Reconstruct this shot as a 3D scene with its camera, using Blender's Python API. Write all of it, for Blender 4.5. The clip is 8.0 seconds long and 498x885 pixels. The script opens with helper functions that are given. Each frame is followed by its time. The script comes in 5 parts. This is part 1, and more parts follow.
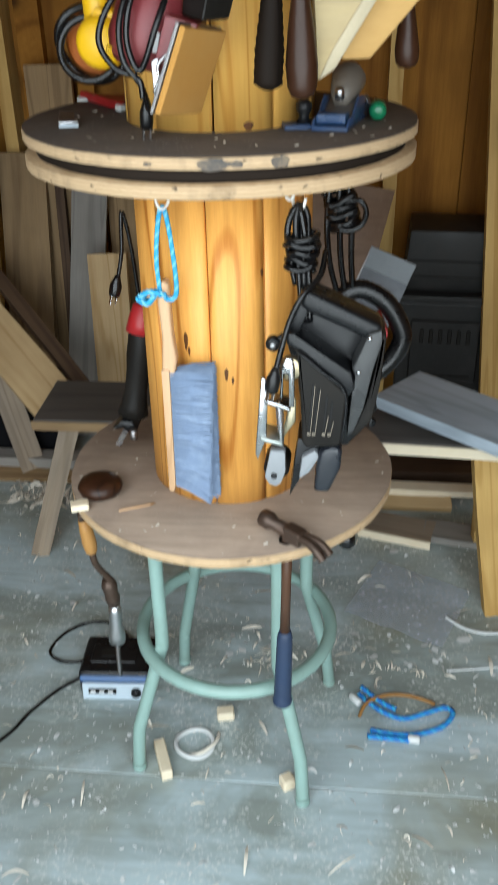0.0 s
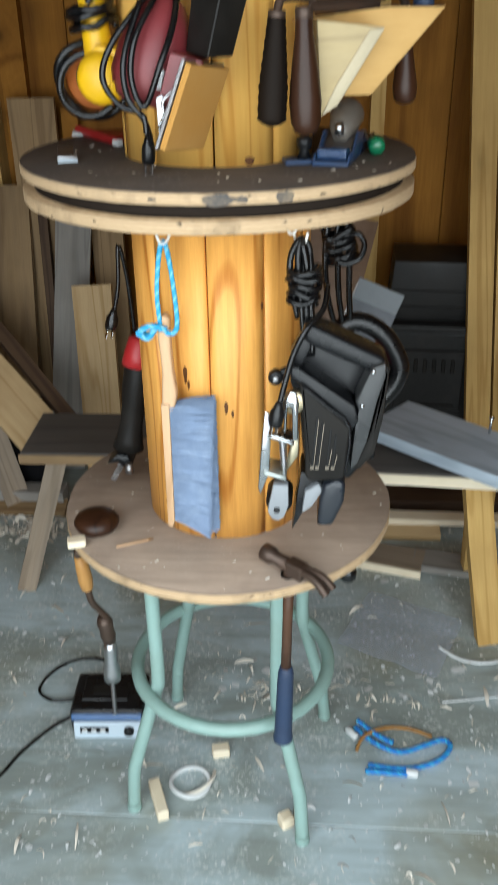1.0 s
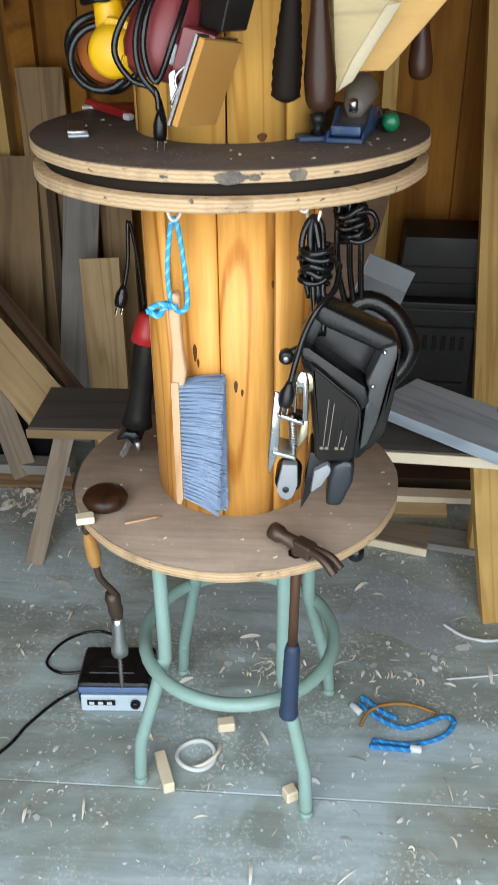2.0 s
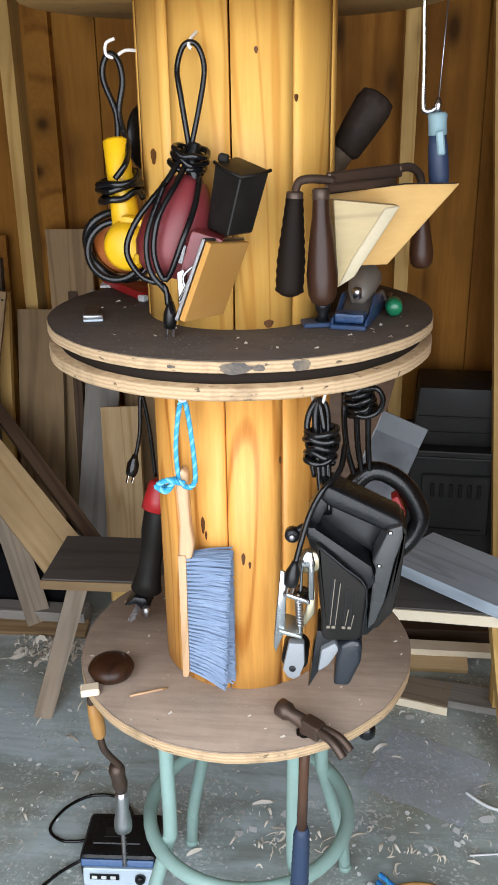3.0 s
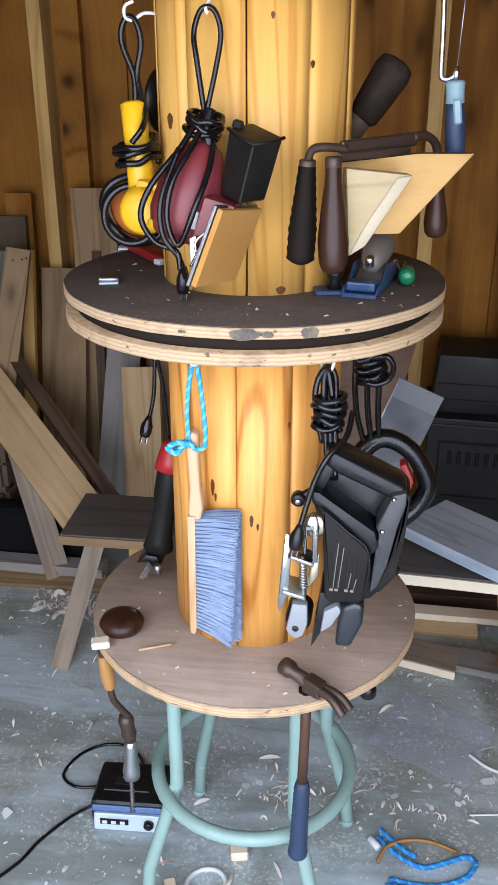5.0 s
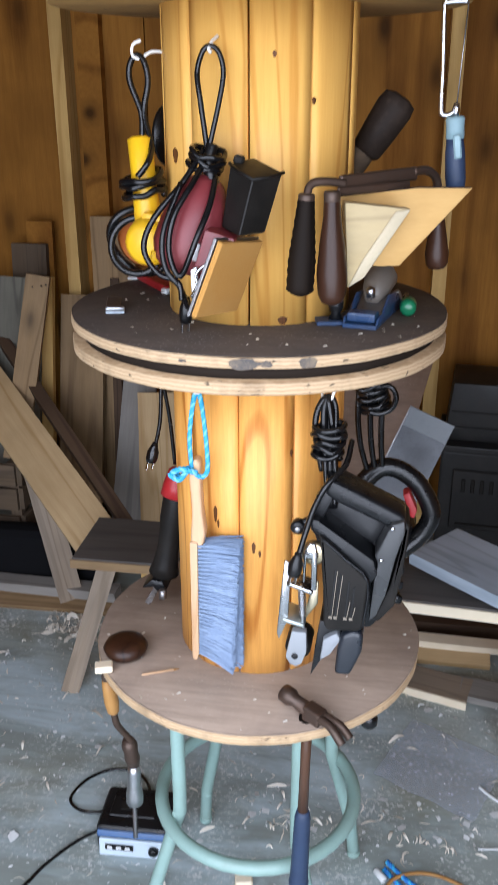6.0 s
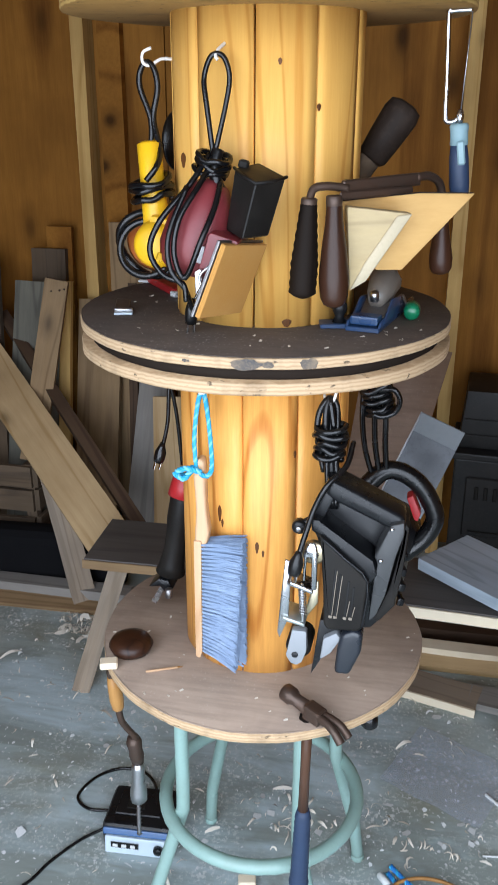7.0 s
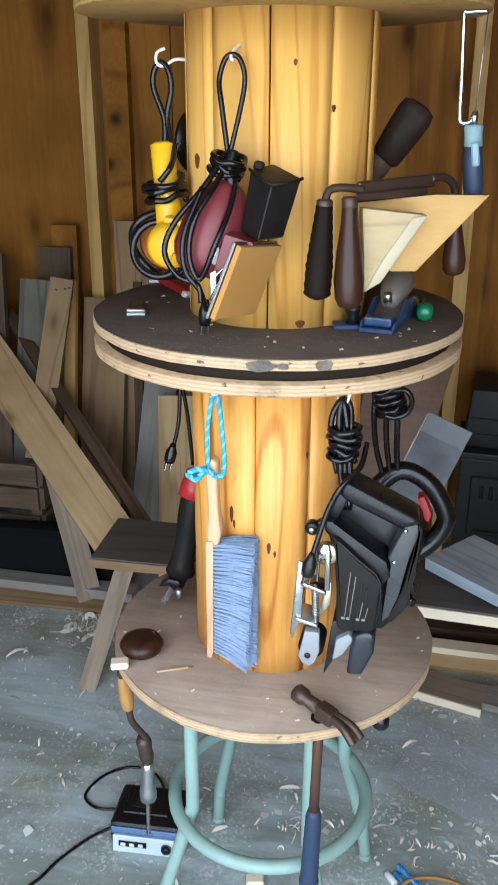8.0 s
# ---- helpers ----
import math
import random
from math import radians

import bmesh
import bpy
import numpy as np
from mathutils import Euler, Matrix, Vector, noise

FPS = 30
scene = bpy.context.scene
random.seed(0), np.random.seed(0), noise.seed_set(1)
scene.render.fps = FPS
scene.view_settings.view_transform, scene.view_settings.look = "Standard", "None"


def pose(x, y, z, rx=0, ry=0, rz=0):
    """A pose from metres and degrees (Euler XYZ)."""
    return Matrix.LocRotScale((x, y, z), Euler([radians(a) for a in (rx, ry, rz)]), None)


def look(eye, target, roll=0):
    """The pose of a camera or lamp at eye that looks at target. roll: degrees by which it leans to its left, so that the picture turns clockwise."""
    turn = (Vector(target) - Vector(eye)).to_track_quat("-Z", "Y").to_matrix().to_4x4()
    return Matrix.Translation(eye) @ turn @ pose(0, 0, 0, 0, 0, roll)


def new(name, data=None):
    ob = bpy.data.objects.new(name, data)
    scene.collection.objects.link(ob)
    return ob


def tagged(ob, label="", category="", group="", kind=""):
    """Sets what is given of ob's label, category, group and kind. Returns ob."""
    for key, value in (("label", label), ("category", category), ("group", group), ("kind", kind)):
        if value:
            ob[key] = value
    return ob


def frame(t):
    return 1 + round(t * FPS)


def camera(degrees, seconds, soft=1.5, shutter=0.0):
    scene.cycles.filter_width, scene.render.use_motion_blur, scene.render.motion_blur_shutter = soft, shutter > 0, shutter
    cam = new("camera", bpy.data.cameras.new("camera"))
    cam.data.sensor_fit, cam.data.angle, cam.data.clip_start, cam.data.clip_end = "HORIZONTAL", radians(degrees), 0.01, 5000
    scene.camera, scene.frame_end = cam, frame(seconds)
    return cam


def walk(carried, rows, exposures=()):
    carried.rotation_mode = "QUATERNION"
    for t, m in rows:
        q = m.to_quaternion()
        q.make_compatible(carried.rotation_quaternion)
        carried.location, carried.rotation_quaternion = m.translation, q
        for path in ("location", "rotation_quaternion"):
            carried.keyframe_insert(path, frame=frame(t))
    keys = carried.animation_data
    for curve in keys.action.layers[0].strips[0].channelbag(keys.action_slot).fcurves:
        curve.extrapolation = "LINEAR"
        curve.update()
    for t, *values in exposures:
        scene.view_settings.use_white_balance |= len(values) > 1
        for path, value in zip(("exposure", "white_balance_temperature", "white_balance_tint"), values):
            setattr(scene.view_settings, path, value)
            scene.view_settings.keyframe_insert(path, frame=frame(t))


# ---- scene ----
cam = camera(32.0, 8.0, 1.5, 0.5)
PATH = [
    (0, (0.1657, -1.2588, 1.4042), (-0.0203, 0.4714, 0.4187), -1.15),
    (0.5, (0.1462, -1.2512, 1.4099), (-0.0119, 0.5504, 0.5553), -0.91),
    (1, (0.1278, -1.2487, 1.4078), (-0.0020, 0.5167, 0.4769), -0.84),
    (1.2, (0.1197, -1.2437, 1.4019), (-0.0007, 0.4765, 0.3888), -0.66),
    (2.3, (0.1261, -1.2428, 1.4286), (-0.0331, 0.5144, 0.4868), -0.55),
    (2.5, (0.1329, -1.2307, 1.4415), (-0.0427, 0.5769, 0.6036), -0.56),
    (3, (0.1437, -1.2144, 1.4772), (-0.0608, 0.6376, 0.7502), -0.82),
    (3.5, (0.1456, -1.2162, 1.4846), (-0.0694, 0.6235, 0.7301), -0.67),
    (4, (0.1425, -1.2194, 1.4866), (-0.0754, 0.6101, 0.7085), -0.45),
    (4.5, (0.1420, -1.2260, 1.4866), (-0.0810, 0.5938, 0.6874), -0.26),
    (4.7, (0.1503, -1.2272, 1.4875), (-0.0845, 0.5873, 0.6797), -0.20),
    (5.8, (0.1933, -1.2363, 1.4927), (-0.1135, 0.5718, 0.6947), 0.03),
    (6, (0.1980, -1.2359, 1.4971), (-0.1170, 0.5892, 0.7421), -0.12),
    (6.5, (0.2266, -1.2452, 1.4937), (-0.1340, 0.5922, 0.7910), -0.13),
    (7, (0.2257, -1.2512, 1.4933), (-0.1390, 0.5719, 0.7562), 0.09),
    (7.5, (0.2211, -1.2538, 1.4972), (-0.1442, 0.5500, 0.7143), 0.24),
    (8, (0.2071, -1.2531, 1.4980), (-0.1557, 0.5680, 0.7551), 0.18),
]
walk(cam, [(t, look(eye, target, roll)) for t, eye, target, roll in PATH],
     [(0.0, -0.20, 6750, 8), (1.2, -0.20, 6800, 9), (2.5, -0.18, 6850, 13), (3.2, -0.02, 6750, 17), (4.5, 0.0, 6320, 22), (6.5, 0.0, 6300, 18), (8.0, 0.0, 6250, 12)])


# ---- world and light ----
world = bpy.data.worlds.new("sky")
scene.world = world
world.use_nodes = True
wn = world.node_tree.nodes
sky = wn.new("ShaderNodeTexSky")
sky.sky_type, sky.sun_disc = "NISHITA", False
sky.sun_elevation, sky.sun_rotation = radians(48), radians(200)
world.node_tree.links.new(sky.outputs[0], wn["Background"].inputs[0])
wn["Background"].inputs[1].default_value = 0.05

sun = new("sun", bpy.data.lights.new("sun", "SUN"))
sun.data.energy, sun.data.angle, sun.data.color = 2.5, radians(0.6), (1.0, 0.95, 0.86)
sun.matrix_world = look((-1.5, 3.5, 6.0), (0, 0, 0))

door_light = new("door_light", bpy.data.lights.new("door_light", "AREA"))
door_light.data.shape, door_light.data.size, door_light.data.size_y = "RECTANGLE", 2.4, 2.0
door_light.data.energy, door_light.data.color = 90, (0.80, 0.91, 1.0)
door_light.matrix_world = look((0.06, -1.62, 1.06), (0.10, 0.0, 0.48))


# ---- materials ----
def rgb(c):
    return (*c, 1.0)


class Mat:
    """A node material with short calls for the nodes that recur."""

    def __init__(self, name, rough=0.6, metal=0.0):
        self.mat = bpy.data.materials.new(name)
        self.mat.use_nodes = True
        self.t = self.mat.node_tree
        self.b = self.t.nodes["Principled BSDF"]
        self.b.inputs["Roughness"].default_value = rough
        self.b.inputs["Metallic"].default_value = metal
        self.co = None

    def node(self, kind, **values):
        n = self.t.nodes.new(kind)
        for k, v in values.items():
            n.inputs[k].default_value = v
        return n

    def link(self, a, b):
        self.t.links.new(a, b)

    def coords(self, scale=(1, 1, 1), shift=37.0):
        """Object coordinates, shifted by the object's random number."""
        tc = self.t.nodes.new("ShaderNodeTexCoord")
        info = self.t.nodes.new("ShaderNodeObjectInfo")
        mul = self.t.nodes.new("ShaderNodeMath")
        mul.operation = "MULTIPLY"
        mul.inputs[1].default_value = shift
        self.link(info.outputs["Random"], mul.inputs[0])
        mp = self.t.nodes.new("ShaderNodeMapping")
        self.link(tc.outputs["Object"], mp.inputs["Vector"])
        self.link(mul.outputs[0], mp.inputs["Location"])
        mp.inputs["Scale"].default_value = scale
        return mp.outputs[0]

    def noise(self, co, scale, detail=4.0, rough=0.6, distort=0.0):
        n = self.node("ShaderNodeTexNoise", Scale=scale, Detail=detail, Roughness=rough, Distortion=distort)
        self.link(co, n.inputs["Vector"])
        return n.outputs[0]

    def ramp(self, fac, stops):
        n = self.t.nodes.new("ShaderNodeValToRGB")
        while len(n.color_ramp.elements) < len(stops):
            n.color_ramp.elements.new(0.5)
        for e, (p, c) in zip(n.color_ramp.elements, stops):
            e.position, e.color = p, rgb(c)
        self.link(fac, n.inputs[0])
        return n.outputs[0]

    def mix(self, fac, a, b, mode="MIX"):
        n = self.t.nodes.new("ShaderNodeMix")
        n.data_type, n.blend_type = "RGBA", mode
        for sock, v in ((n.inputs[0], fac), (n.inputs[6], a), (n.inputs[7], b)):
            if isinstance(v, (int, float)):
                sock.default_value = v
            elif isinstance(v, tuple):
                sock.default_value = rgb(v)
            else:
                self.link(v, sock)
        return n.outputs[2]

    def bump(self, height, strength=0.2, dist=0.002):
        n = self.node("ShaderNodeBump", Strength=strength, Distance=dist)
        self.link(height, n.inputs["Height"])
        self.link(n.outputs[0], self.b.inputs["Normal"])

    def color(self, c):
        if isinstance(c, tuple):
            self.b.inputs["Base Color"].default_value = rgb(c)
        else:
            self.link(c, self.b.inputs["Base Color"])
        return self


def wood(name, light, dark, axis="x", rough=0.55, rings=9.0, knots=0.5, grey=0.0, coat=0.0, knot_size=0.1, gloss=0.22, lines=42.0, broad_mix=0.55):
    """Sawn or varnished wood with its grain along one axis, ring figure, knots and a weathered cast."""
    m = Mat(name, rough)
    m.b.inputs["Specular IOR Level"].default_value = gloss
    along = {"x": (0.07, 1, 1), "y": (1, 0.07, 1), "z": (1, 1, 0.07)}[axis]
    co = m.coords(along)
    figure = m.noise(co, rings, 2.0, 0.5, 0.6)
    mul = m.t.nodes.new("ShaderNodeMath")
    mul.operation = "MULTIPLY"
    mul.inputs[1].default_value = lines
    m.link(figure, mul.inputs[0])
    sine = m.t.nodes.new("ShaderNodeMath")
    sine.operation = "SINE"
    m.link(mul.outputs[0], sine.inputs[0])
    band = m.ramp(sine.outputs[0], [(0.0, (0, 0, 0)), (0.62, (0.18, 0.18, 0.18)), (1.0, (1, 1, 1))])
    fine = m.noise(co, 260.0, 3.0, 0.65)
    streak = m.ramp(m.noise(co, 75.0, 3.0, 0.6), [(0.35, (0, 0, 0)), (0.7, (1, 1, 1))])
    tone = m.mix(0.35, m.mix(0.3, band, streak), fine)
    col = m.ramp(tone, [(0.1, light), (0.9, dark)])
    broad = m.noise(m.coords((1.0, 1.0, 1.0), 11.0), 3.2, 3.0, 0.55)
    col = m.mix(m.ramp(broad, [(0.35, (0, 0, 0)), (0.75, (broad_mix,) * 3)]), col, tuple(v * 0.6 for v in dark))
    if knots:
        kn = m.t.nodes.new("ShaderNodeTexVoronoi")
        kn.inputs["Scale"].default_value = 6.0
        stretch = {"x": (0.45, 1, 1), "y": (1, 0.45, 1), "z": (1, 1, 0.45)}[axis]
        m.link(m.coords(stretch, 23.0), kn.inputs["Vector"])
        spot = m.ramp(kn.outputs["Distance"], [(knot_size * 0.35, (knots, knots, knots)), (knot_size, (knots * 0.3,) * 3), (knot_size * 1.9, (0, 0, 0))])
        col = m.mix(spot, col, tuple(v * 0.22 for v in dark))
    if grey:
        worn = m.noise(co, 26.0, 5.0, 0.7)
        col = m.mix(m.ramp(worn, [(0.3, (grey * 0.4,) * 3), (0.7, (grey,) * 3)]), col, (0.24, 0.235, 0.225))
    m.color(col)
    m.bump(tone, 0.25, 0.001)
    if coat:
        m.b.inputs["Coat Weight"].default_value = coat
        m.b.inputs["Coat Roughness"].default_value = 0.25
    return m.mat


def plain(name, color, rough=0.5, metal=0.0, wear=0.25, wear_color=None, scale=60.0, bump=0.1, gloss=0.5):
    """Paint, plastic, rubber or metal with mottling at two scales."""
    m = Mat(name, rough, metal)
    co = m.coords()
    m.b.inputs["Specular IOR Level"].default_value = gloss
    big, small = m.noise(co, scale * 0.25, 3.0), m.noise(co, scale * 4, 4.0)
    other = wear_color or tuple(v * 0.55 + 0.01 for v in color)
    col = m.mix(m.ramp(big, [(0.45, (0, 0, 0)), (0.72, (wear,) * 3)]), color, other)
    col = m.mix(m.ramp(small, [(0.5, (0, 0, 0)), (0.8, (wear * 0.7,) * 3)]), col, other)
    m.color(col)
    r = m.ramp(big, [(0.3, (max(rough - 0.12, 0.05),) * 3), (0.7, (min(rough + 0.15, 1),) * 3)])
    m.link(r, m.b.inputs["Roughness"])
    m.bump(small, bump, 0.0006)
    return m.mat


def plywood_edge(name, light, dark):
    """The layered cut edge of a plywood sheet that lies flat."""
    m = Mat(name, 0.75)
    w = m.t.nodes.new("ShaderNodeTexWave")
    w.wave_type, w.bands_direction = "BANDS", "Z"
    for k, v in (("Scale", 60.0), ("Distortion", 2.4), ("Detail", 3.0), ("Detail Scale", 1.6)):
        w.inputs[k].default_value = v
    m.link(m.coords((1, 1, 1), 0.0), w.inputs["Vector"])
    col = m.ramp(w.outputs["Fac"], [(0.15, dark), (0.6, light)])
    stain = m.noise(m.coords((1, 1, 0.6), 5.0), 14.0, 4.0, 0.65)
    col = m.mix(m.ramp(stain, [(0.52, (0, 0, 0)), (0.72, (0.6,) * 3)]), col, tuple(v * 0.3 for v in dark))
    chips = m.noise(m.coords((1, 1, 2.5), 9.0), 55.0, 3.0, 0.6)
    col = m.mix(m.ramp(chips, [(0.64, (0, 0, 0)), (0.70, (0.85,) * 3)]), col, tuple(v * 0.12 for v in dark))
    m.color(col)
    m.bump(w.outputs["Fac"], 0.12, 0.001)
    return m.mat


def worn_board(name, base, stain, speck, rough=0.7):
    """A shelf top or floor sheet: broad stains, scuffs and pale specks of dust."""
    m = Mat(name, rough)
    co = m.coords((1, 1, 1), 3.0)
    broad = m.noise(co, 5.0, 5.0, 0.62, 0.4)
    grain = m.noise(m.coords((0.12, 1, 1), 3.0), 90.0, 4.0, 0.6)
    col = m.mix(m.ramp(broad, [(0.35, (0, 0, 0)), (0.68, (1, 1, 1))]), base, stain)
    col = m.mix(m.ramp(grain, [(0.4, (0, 0, 0)), (0.75, (0.45,) * 3)]), col, tuple(v * 0.6 for v in stain))
    dots = m.noise(co, 210.0, 2.0, 0.5)
    patch = m.noise(co, 9.0, 3.0, 0.6)
    f = m.mix(m.ramp(patch, [(0.4, (0, 0, 0)), (0.7, (1, 1, 1))]), (0.0, 0.0, 0.0), m.ramp(dots, [(0.62, (0, 0, 0)), (0.72, (0.8,) * 3)]))
    col = m.mix(f, col, speck)
    m.color(col)
    m.bump(grain, 0.25, 0.001)
    rr = m.ramp(broad, [(0.3, (rough - 0.15,) * 3), (0.7, (rough + 0.1,) * 3)])
    m.link(rr, m.b.inputs["Roughness"])
    return m.mat


def floor_board(name, base, stain, speck, rough=0.6):
    """Old floor sheets: streaky grain, olive and grey stains, scuffs and ground-in dust."""
    m = Mat(name, rough)
    co = m.coords((1, 1, 1), 3.0)
    flat = m.coords((0.10, 1, 1), 3.0)
    grain = m.noise(flat, 30.0, 5.0, 0.65, 0.8)
    broad = m.noise(m.coords((0.5, 1, 1), 3.0), 4.2, 5.0, 0.62, 0.7)
    col = m.mix(m.ramp(broad, [(0.42, (0, 0, 0)), (0.57, (1, 1, 1))]), base, stain)
    olive = m.noise(co, 2.3, 4.0, 0.6, 0.5)
    col = m.mix(m.ramp(olive, [(0.48, (0, 0, 0)), (0.66, (0.6,) * 3)]), col, (0.235, 0.215, 0.125))
    col = m.mix(m.ramp(grain, [(0.42, (0, 0, 0)), (0.7, (0.38,) * 3)]), col, tuple(v * 0.55 for v in stain))
    dots = m.noise(co, 130.0, 3.0, 0.6)
    patch = m.noise(co, 6.0, 4.0, 0.6)
    f = m.mix(m.ramp(patch, [(0.42, (0, 0, 0)), (0.66, (1, 1, 1))]), (0.0, 0.0, 0.0), m.ramp(dots, [(0.53, (0, 0, 0)), (0.63, (0.8,) * 3)]))
    m.color(m.mix(f, col, speck))
    m.bump(grain, 0.3, 0.0015)
    m.link(m.ramp(broad, [(0.3, (rough - 0.2,) * 3), (0.7, (rough + 0.15,) * 3)]), m.b.inputs["Roughness"])
    return m.mat


PINE_TOP = wood("varnished_pine_pale", (0.76, 0.435, 0.110), (0.56, 0.245, 0.042), "z", 0.5, 11.0, 0.0, coat=0.08, gloss=0.3, lines=48.0, broad_mix=0.2)
PINE_LOW = wood("varnished_pine_orange", (0.86, 0.43, 0.105), (0.42, 0.125, 0.013), "z", 0.45, 11.0, 0.0, coat=0.1, gloss=0.3, lines=64.0, broad_mix=0.12)
PLY_GOLD = plywood_edge("golden_plywood_edge", (0.42, 0.26, 0.075), (0.27, 0.145, 0.035))
PLY_EDGE = plywood_edge("plywood_edge", (0.51, 0.36, 0.215), (0.41, 0.27, 0.145))
SHELF_DARK = worn_board("dark_shelf_face", (0.085, 0.062, 0.048), (0.05, 0.038, 0.032), (0.32, 0.28, 0.24), 0.72)
SHELF_BROWN = worn_board("brown_shelf_face", (0.40, 0.305, 0.235), (0.25, 0.185, 0.145), (0.44, 0.38, 0.32), 0.5)
SMUDGE = plain("grey_smudge", (0.06, 0.056, 0.055), 0.8, 0.0, 0.9, (0.30, 0.22, 0.14), 90.0)
# Near-black holds the shade of recesses: shelf gap, column core, hole, guard slot.
RECESS_SHADE = plain("recess_shade", (0.018, 0.013, 0.010), 0.85, gloss=0.1)
FLOOR_MAT = floor_board("worn_floor_sheet", (0.45, 0.55, 0.58), (0.265, 0.305, 0.285), (0.66, 0.68, 0.66), 0.5)
WALL_MAT = wood("knotty_wall_panel", (0.33, 0.142, 0.024), (0.150, 0.053, 0.007), "z", 0.7, 3.0, 0.9, knot_size=0.17, gloss=0.12, lines=26.0, broad_mix=0.5)
STUD_MAT = wood("pale_stud", (0.62, 0.40, 0.145), (0.42, 0.235, 0.065), "x", 0.65, 9.0, 0.5)
FRESH_WOOD = wood("fresh_pine", (0.56, 0.40, 0.22), (0.36, 0.22, 0.09), "x", 0.65, 8.0, 0.6)
# Grey plank with the sky's pale blue sheen put into its colour.
SKYLIT_PLANK = wood("skylit_grey_plank", (0.54, 0.63, 0.72), (0.30, 0.36, 0.42), "x", 0.5, 9.0, 0.5, 0.0, gloss=0.5)
PLANK_MAT = wood("dusty_plank", (0.33, 0.21, 0.10), (0.17, 0.098, 0.042), "x", 0.7, 7.0, 0.7, 0.10)
GREY_PLANK = wood("weathered_grey_plank", (0.33, 0.30, 0.265), (0.15, 0.13, 0.11), "x", 0.75, 9.0, 0.5, 0.5)
BROWN_PLANK = wood("dark_brown_plank", (0.10, 0.06, 0.035), (0.05, 0.028, 0.018), "x", 0.7, 9.0, 0.3)
# Old wood, darkened in colour to give the far left corner's shade.
SHADED_OLD_WOOD = wood("shade_darkened_old_wood", (0.125, 0.08, 0.042), (0.06, 0.036, 0.019), "x", 0.8, 8.0, 0.5, 0.12)
PILE_GREY = wood("dark_grey_plank", (0.17, 0.16, 0.125), (0.075, 0.07, 0.055), "x", 0.8, 8.0, 0.5, 0.1)
LEG_WOOD = wood("weathered_leg_wood", (0.36, 0.27, 0.185), (0.19, 0.13, 0.08), "x", 0.75, 9.0, 0.5, 0.3)
BENCH_TOP = wood("dark_bench_top", (0.10, 0.085, 0.075), (0.05, 0.043, 0.04), "x", 0.6, 9.0, 0.5, 0.25)
GREEN_PAINT = plain("pale_green_enamel", (0.25, 0.385, 0.35), 0.38, 0.0, 0.35, (0.18, 0.24, 0.2), 40.0)
BLACK_RUBBER = plain("black_rubber", (0.004, 0.004, 0.0045), 0.24, 0.0, 0.2, (0.010, 0.010, 0.010), gloss=0.4)
BLACK_PLASTIC = plain("black_plastic", (0.006, 0.0065, 0.0075), 0.30, 0.0, 0.3, (0.02, 0.02, 0.022), gloss=0.3)
DUSTY_BLACK = plain("dusty_black_plastic", (0.010, 0.009, 0.008), 0.5, 0.0, 0.5, (0.024, 0.021, 0.018), gloss=0.15)
STEEL = plain("bright_steel", (0.50, 0.51, 0.53), 0.26, 1.0, 0.3, (0.3, 0.27, 0.24))
DULL_STEEL = plain("dull_steel", (0.34, 0.34, 0.35), 0.42, 1.0, 0.45, (0.16, 0.12, 0.09))
RUSTY_STEEL = plain("rusty_steel", (0.075, 0.05, 0.038), 0.5, 0.6, 0.6, (0.09, 0.045, 0.025))
WHITE_COAT = plain("white_hook_coating", (0.72, 0.70, 0.66), 0.35)
YELLOW = plain("yellow_tool_shell", (0.74, 0.42, 0.008), 0.36, 0.0, 0.25, (0.5, 0.27, 0.01))
MAROON = plain("maroon_tool_shell", (0.165, 0.022, 0.026), 0.45, 0.0, 0.4, (0.20, 0.05, 0.045))
RED = plain("red_plastic", (0.36, 0.015, 0.018), 0.4)
SANDPAPER = plain("brown_sandpaper", (0.42, 0.20, 0.04), 0.9, 0.0, 0.3, (0.5, 0.29, 0.09), 90.0, 0.5)
DARK_HANDLE = wood("dark_handle_wood", (0.014, 0.009, 0.006), (0.006, 0.004, 0.003), "z", 0.6, 14.0, 0.0, gloss=0.08)
BROWN_HANDLE = wood("brown_handle_wood", (0.050, 0.019, 0.009), (0.013, 0.005, 0.003), "z", 0.4, 14.0, 0.0, coat=0.08, gloss=0.25)
PALE_HANDLE = wood("pale_handle_wood", (0.62, 0.40, 0.24), (0.45, 0.26, 0.13), "z", 0.45, 12.0, 0.0)
HONEY_HANDLE = wood("honey_handle_wood", (0.42, 0.22, 0.07), (0.25, 0.11, 0.03), "z", 0.4, 12.0, 0.0)
GUARD_WOOD = wood("pale_guard_wood", (0.66, 0.41, 0.16), (0.48, 0.27, 0.085), "x", 0.7, 5.0, 0.3, gloss=0.15)
GUARD_GREY = wood("dusty_guard_wood", (0.56, 0.43, 0.225), (0.36, 0.27, 0.14), "x", 0.75, 5.0, 0.5, 0.2, gloss=0.12)
BLUE_PAINT = plain("blue_tool_paint", (0.016, 0.050, 0.130), 0.35, 0.0, 0.6, (0.05, 0.055, 0.07))
NAVY_GRIP = plain("navy_rubber_grip", (0.018, 0.036, 0.080), 0.5)
TEAL_GRIP = plain("pale_teal_grip", (0.20, 0.31, 0.34), 0.5)
GREEN_KNOB = plain("green_plastic", (0.005, 0.16, 0.07), 0.3)
BRISTLE = plain("blue_grey_bristle", (0.16, 0.225, 0.34), 0.75, 0.0, 0.5, (0.30, 0.38, 0.50), 200.0)
PALE_CYAN = plain("pale_cyan_strand", (0.16, 0.50, 0.66), 0.6)
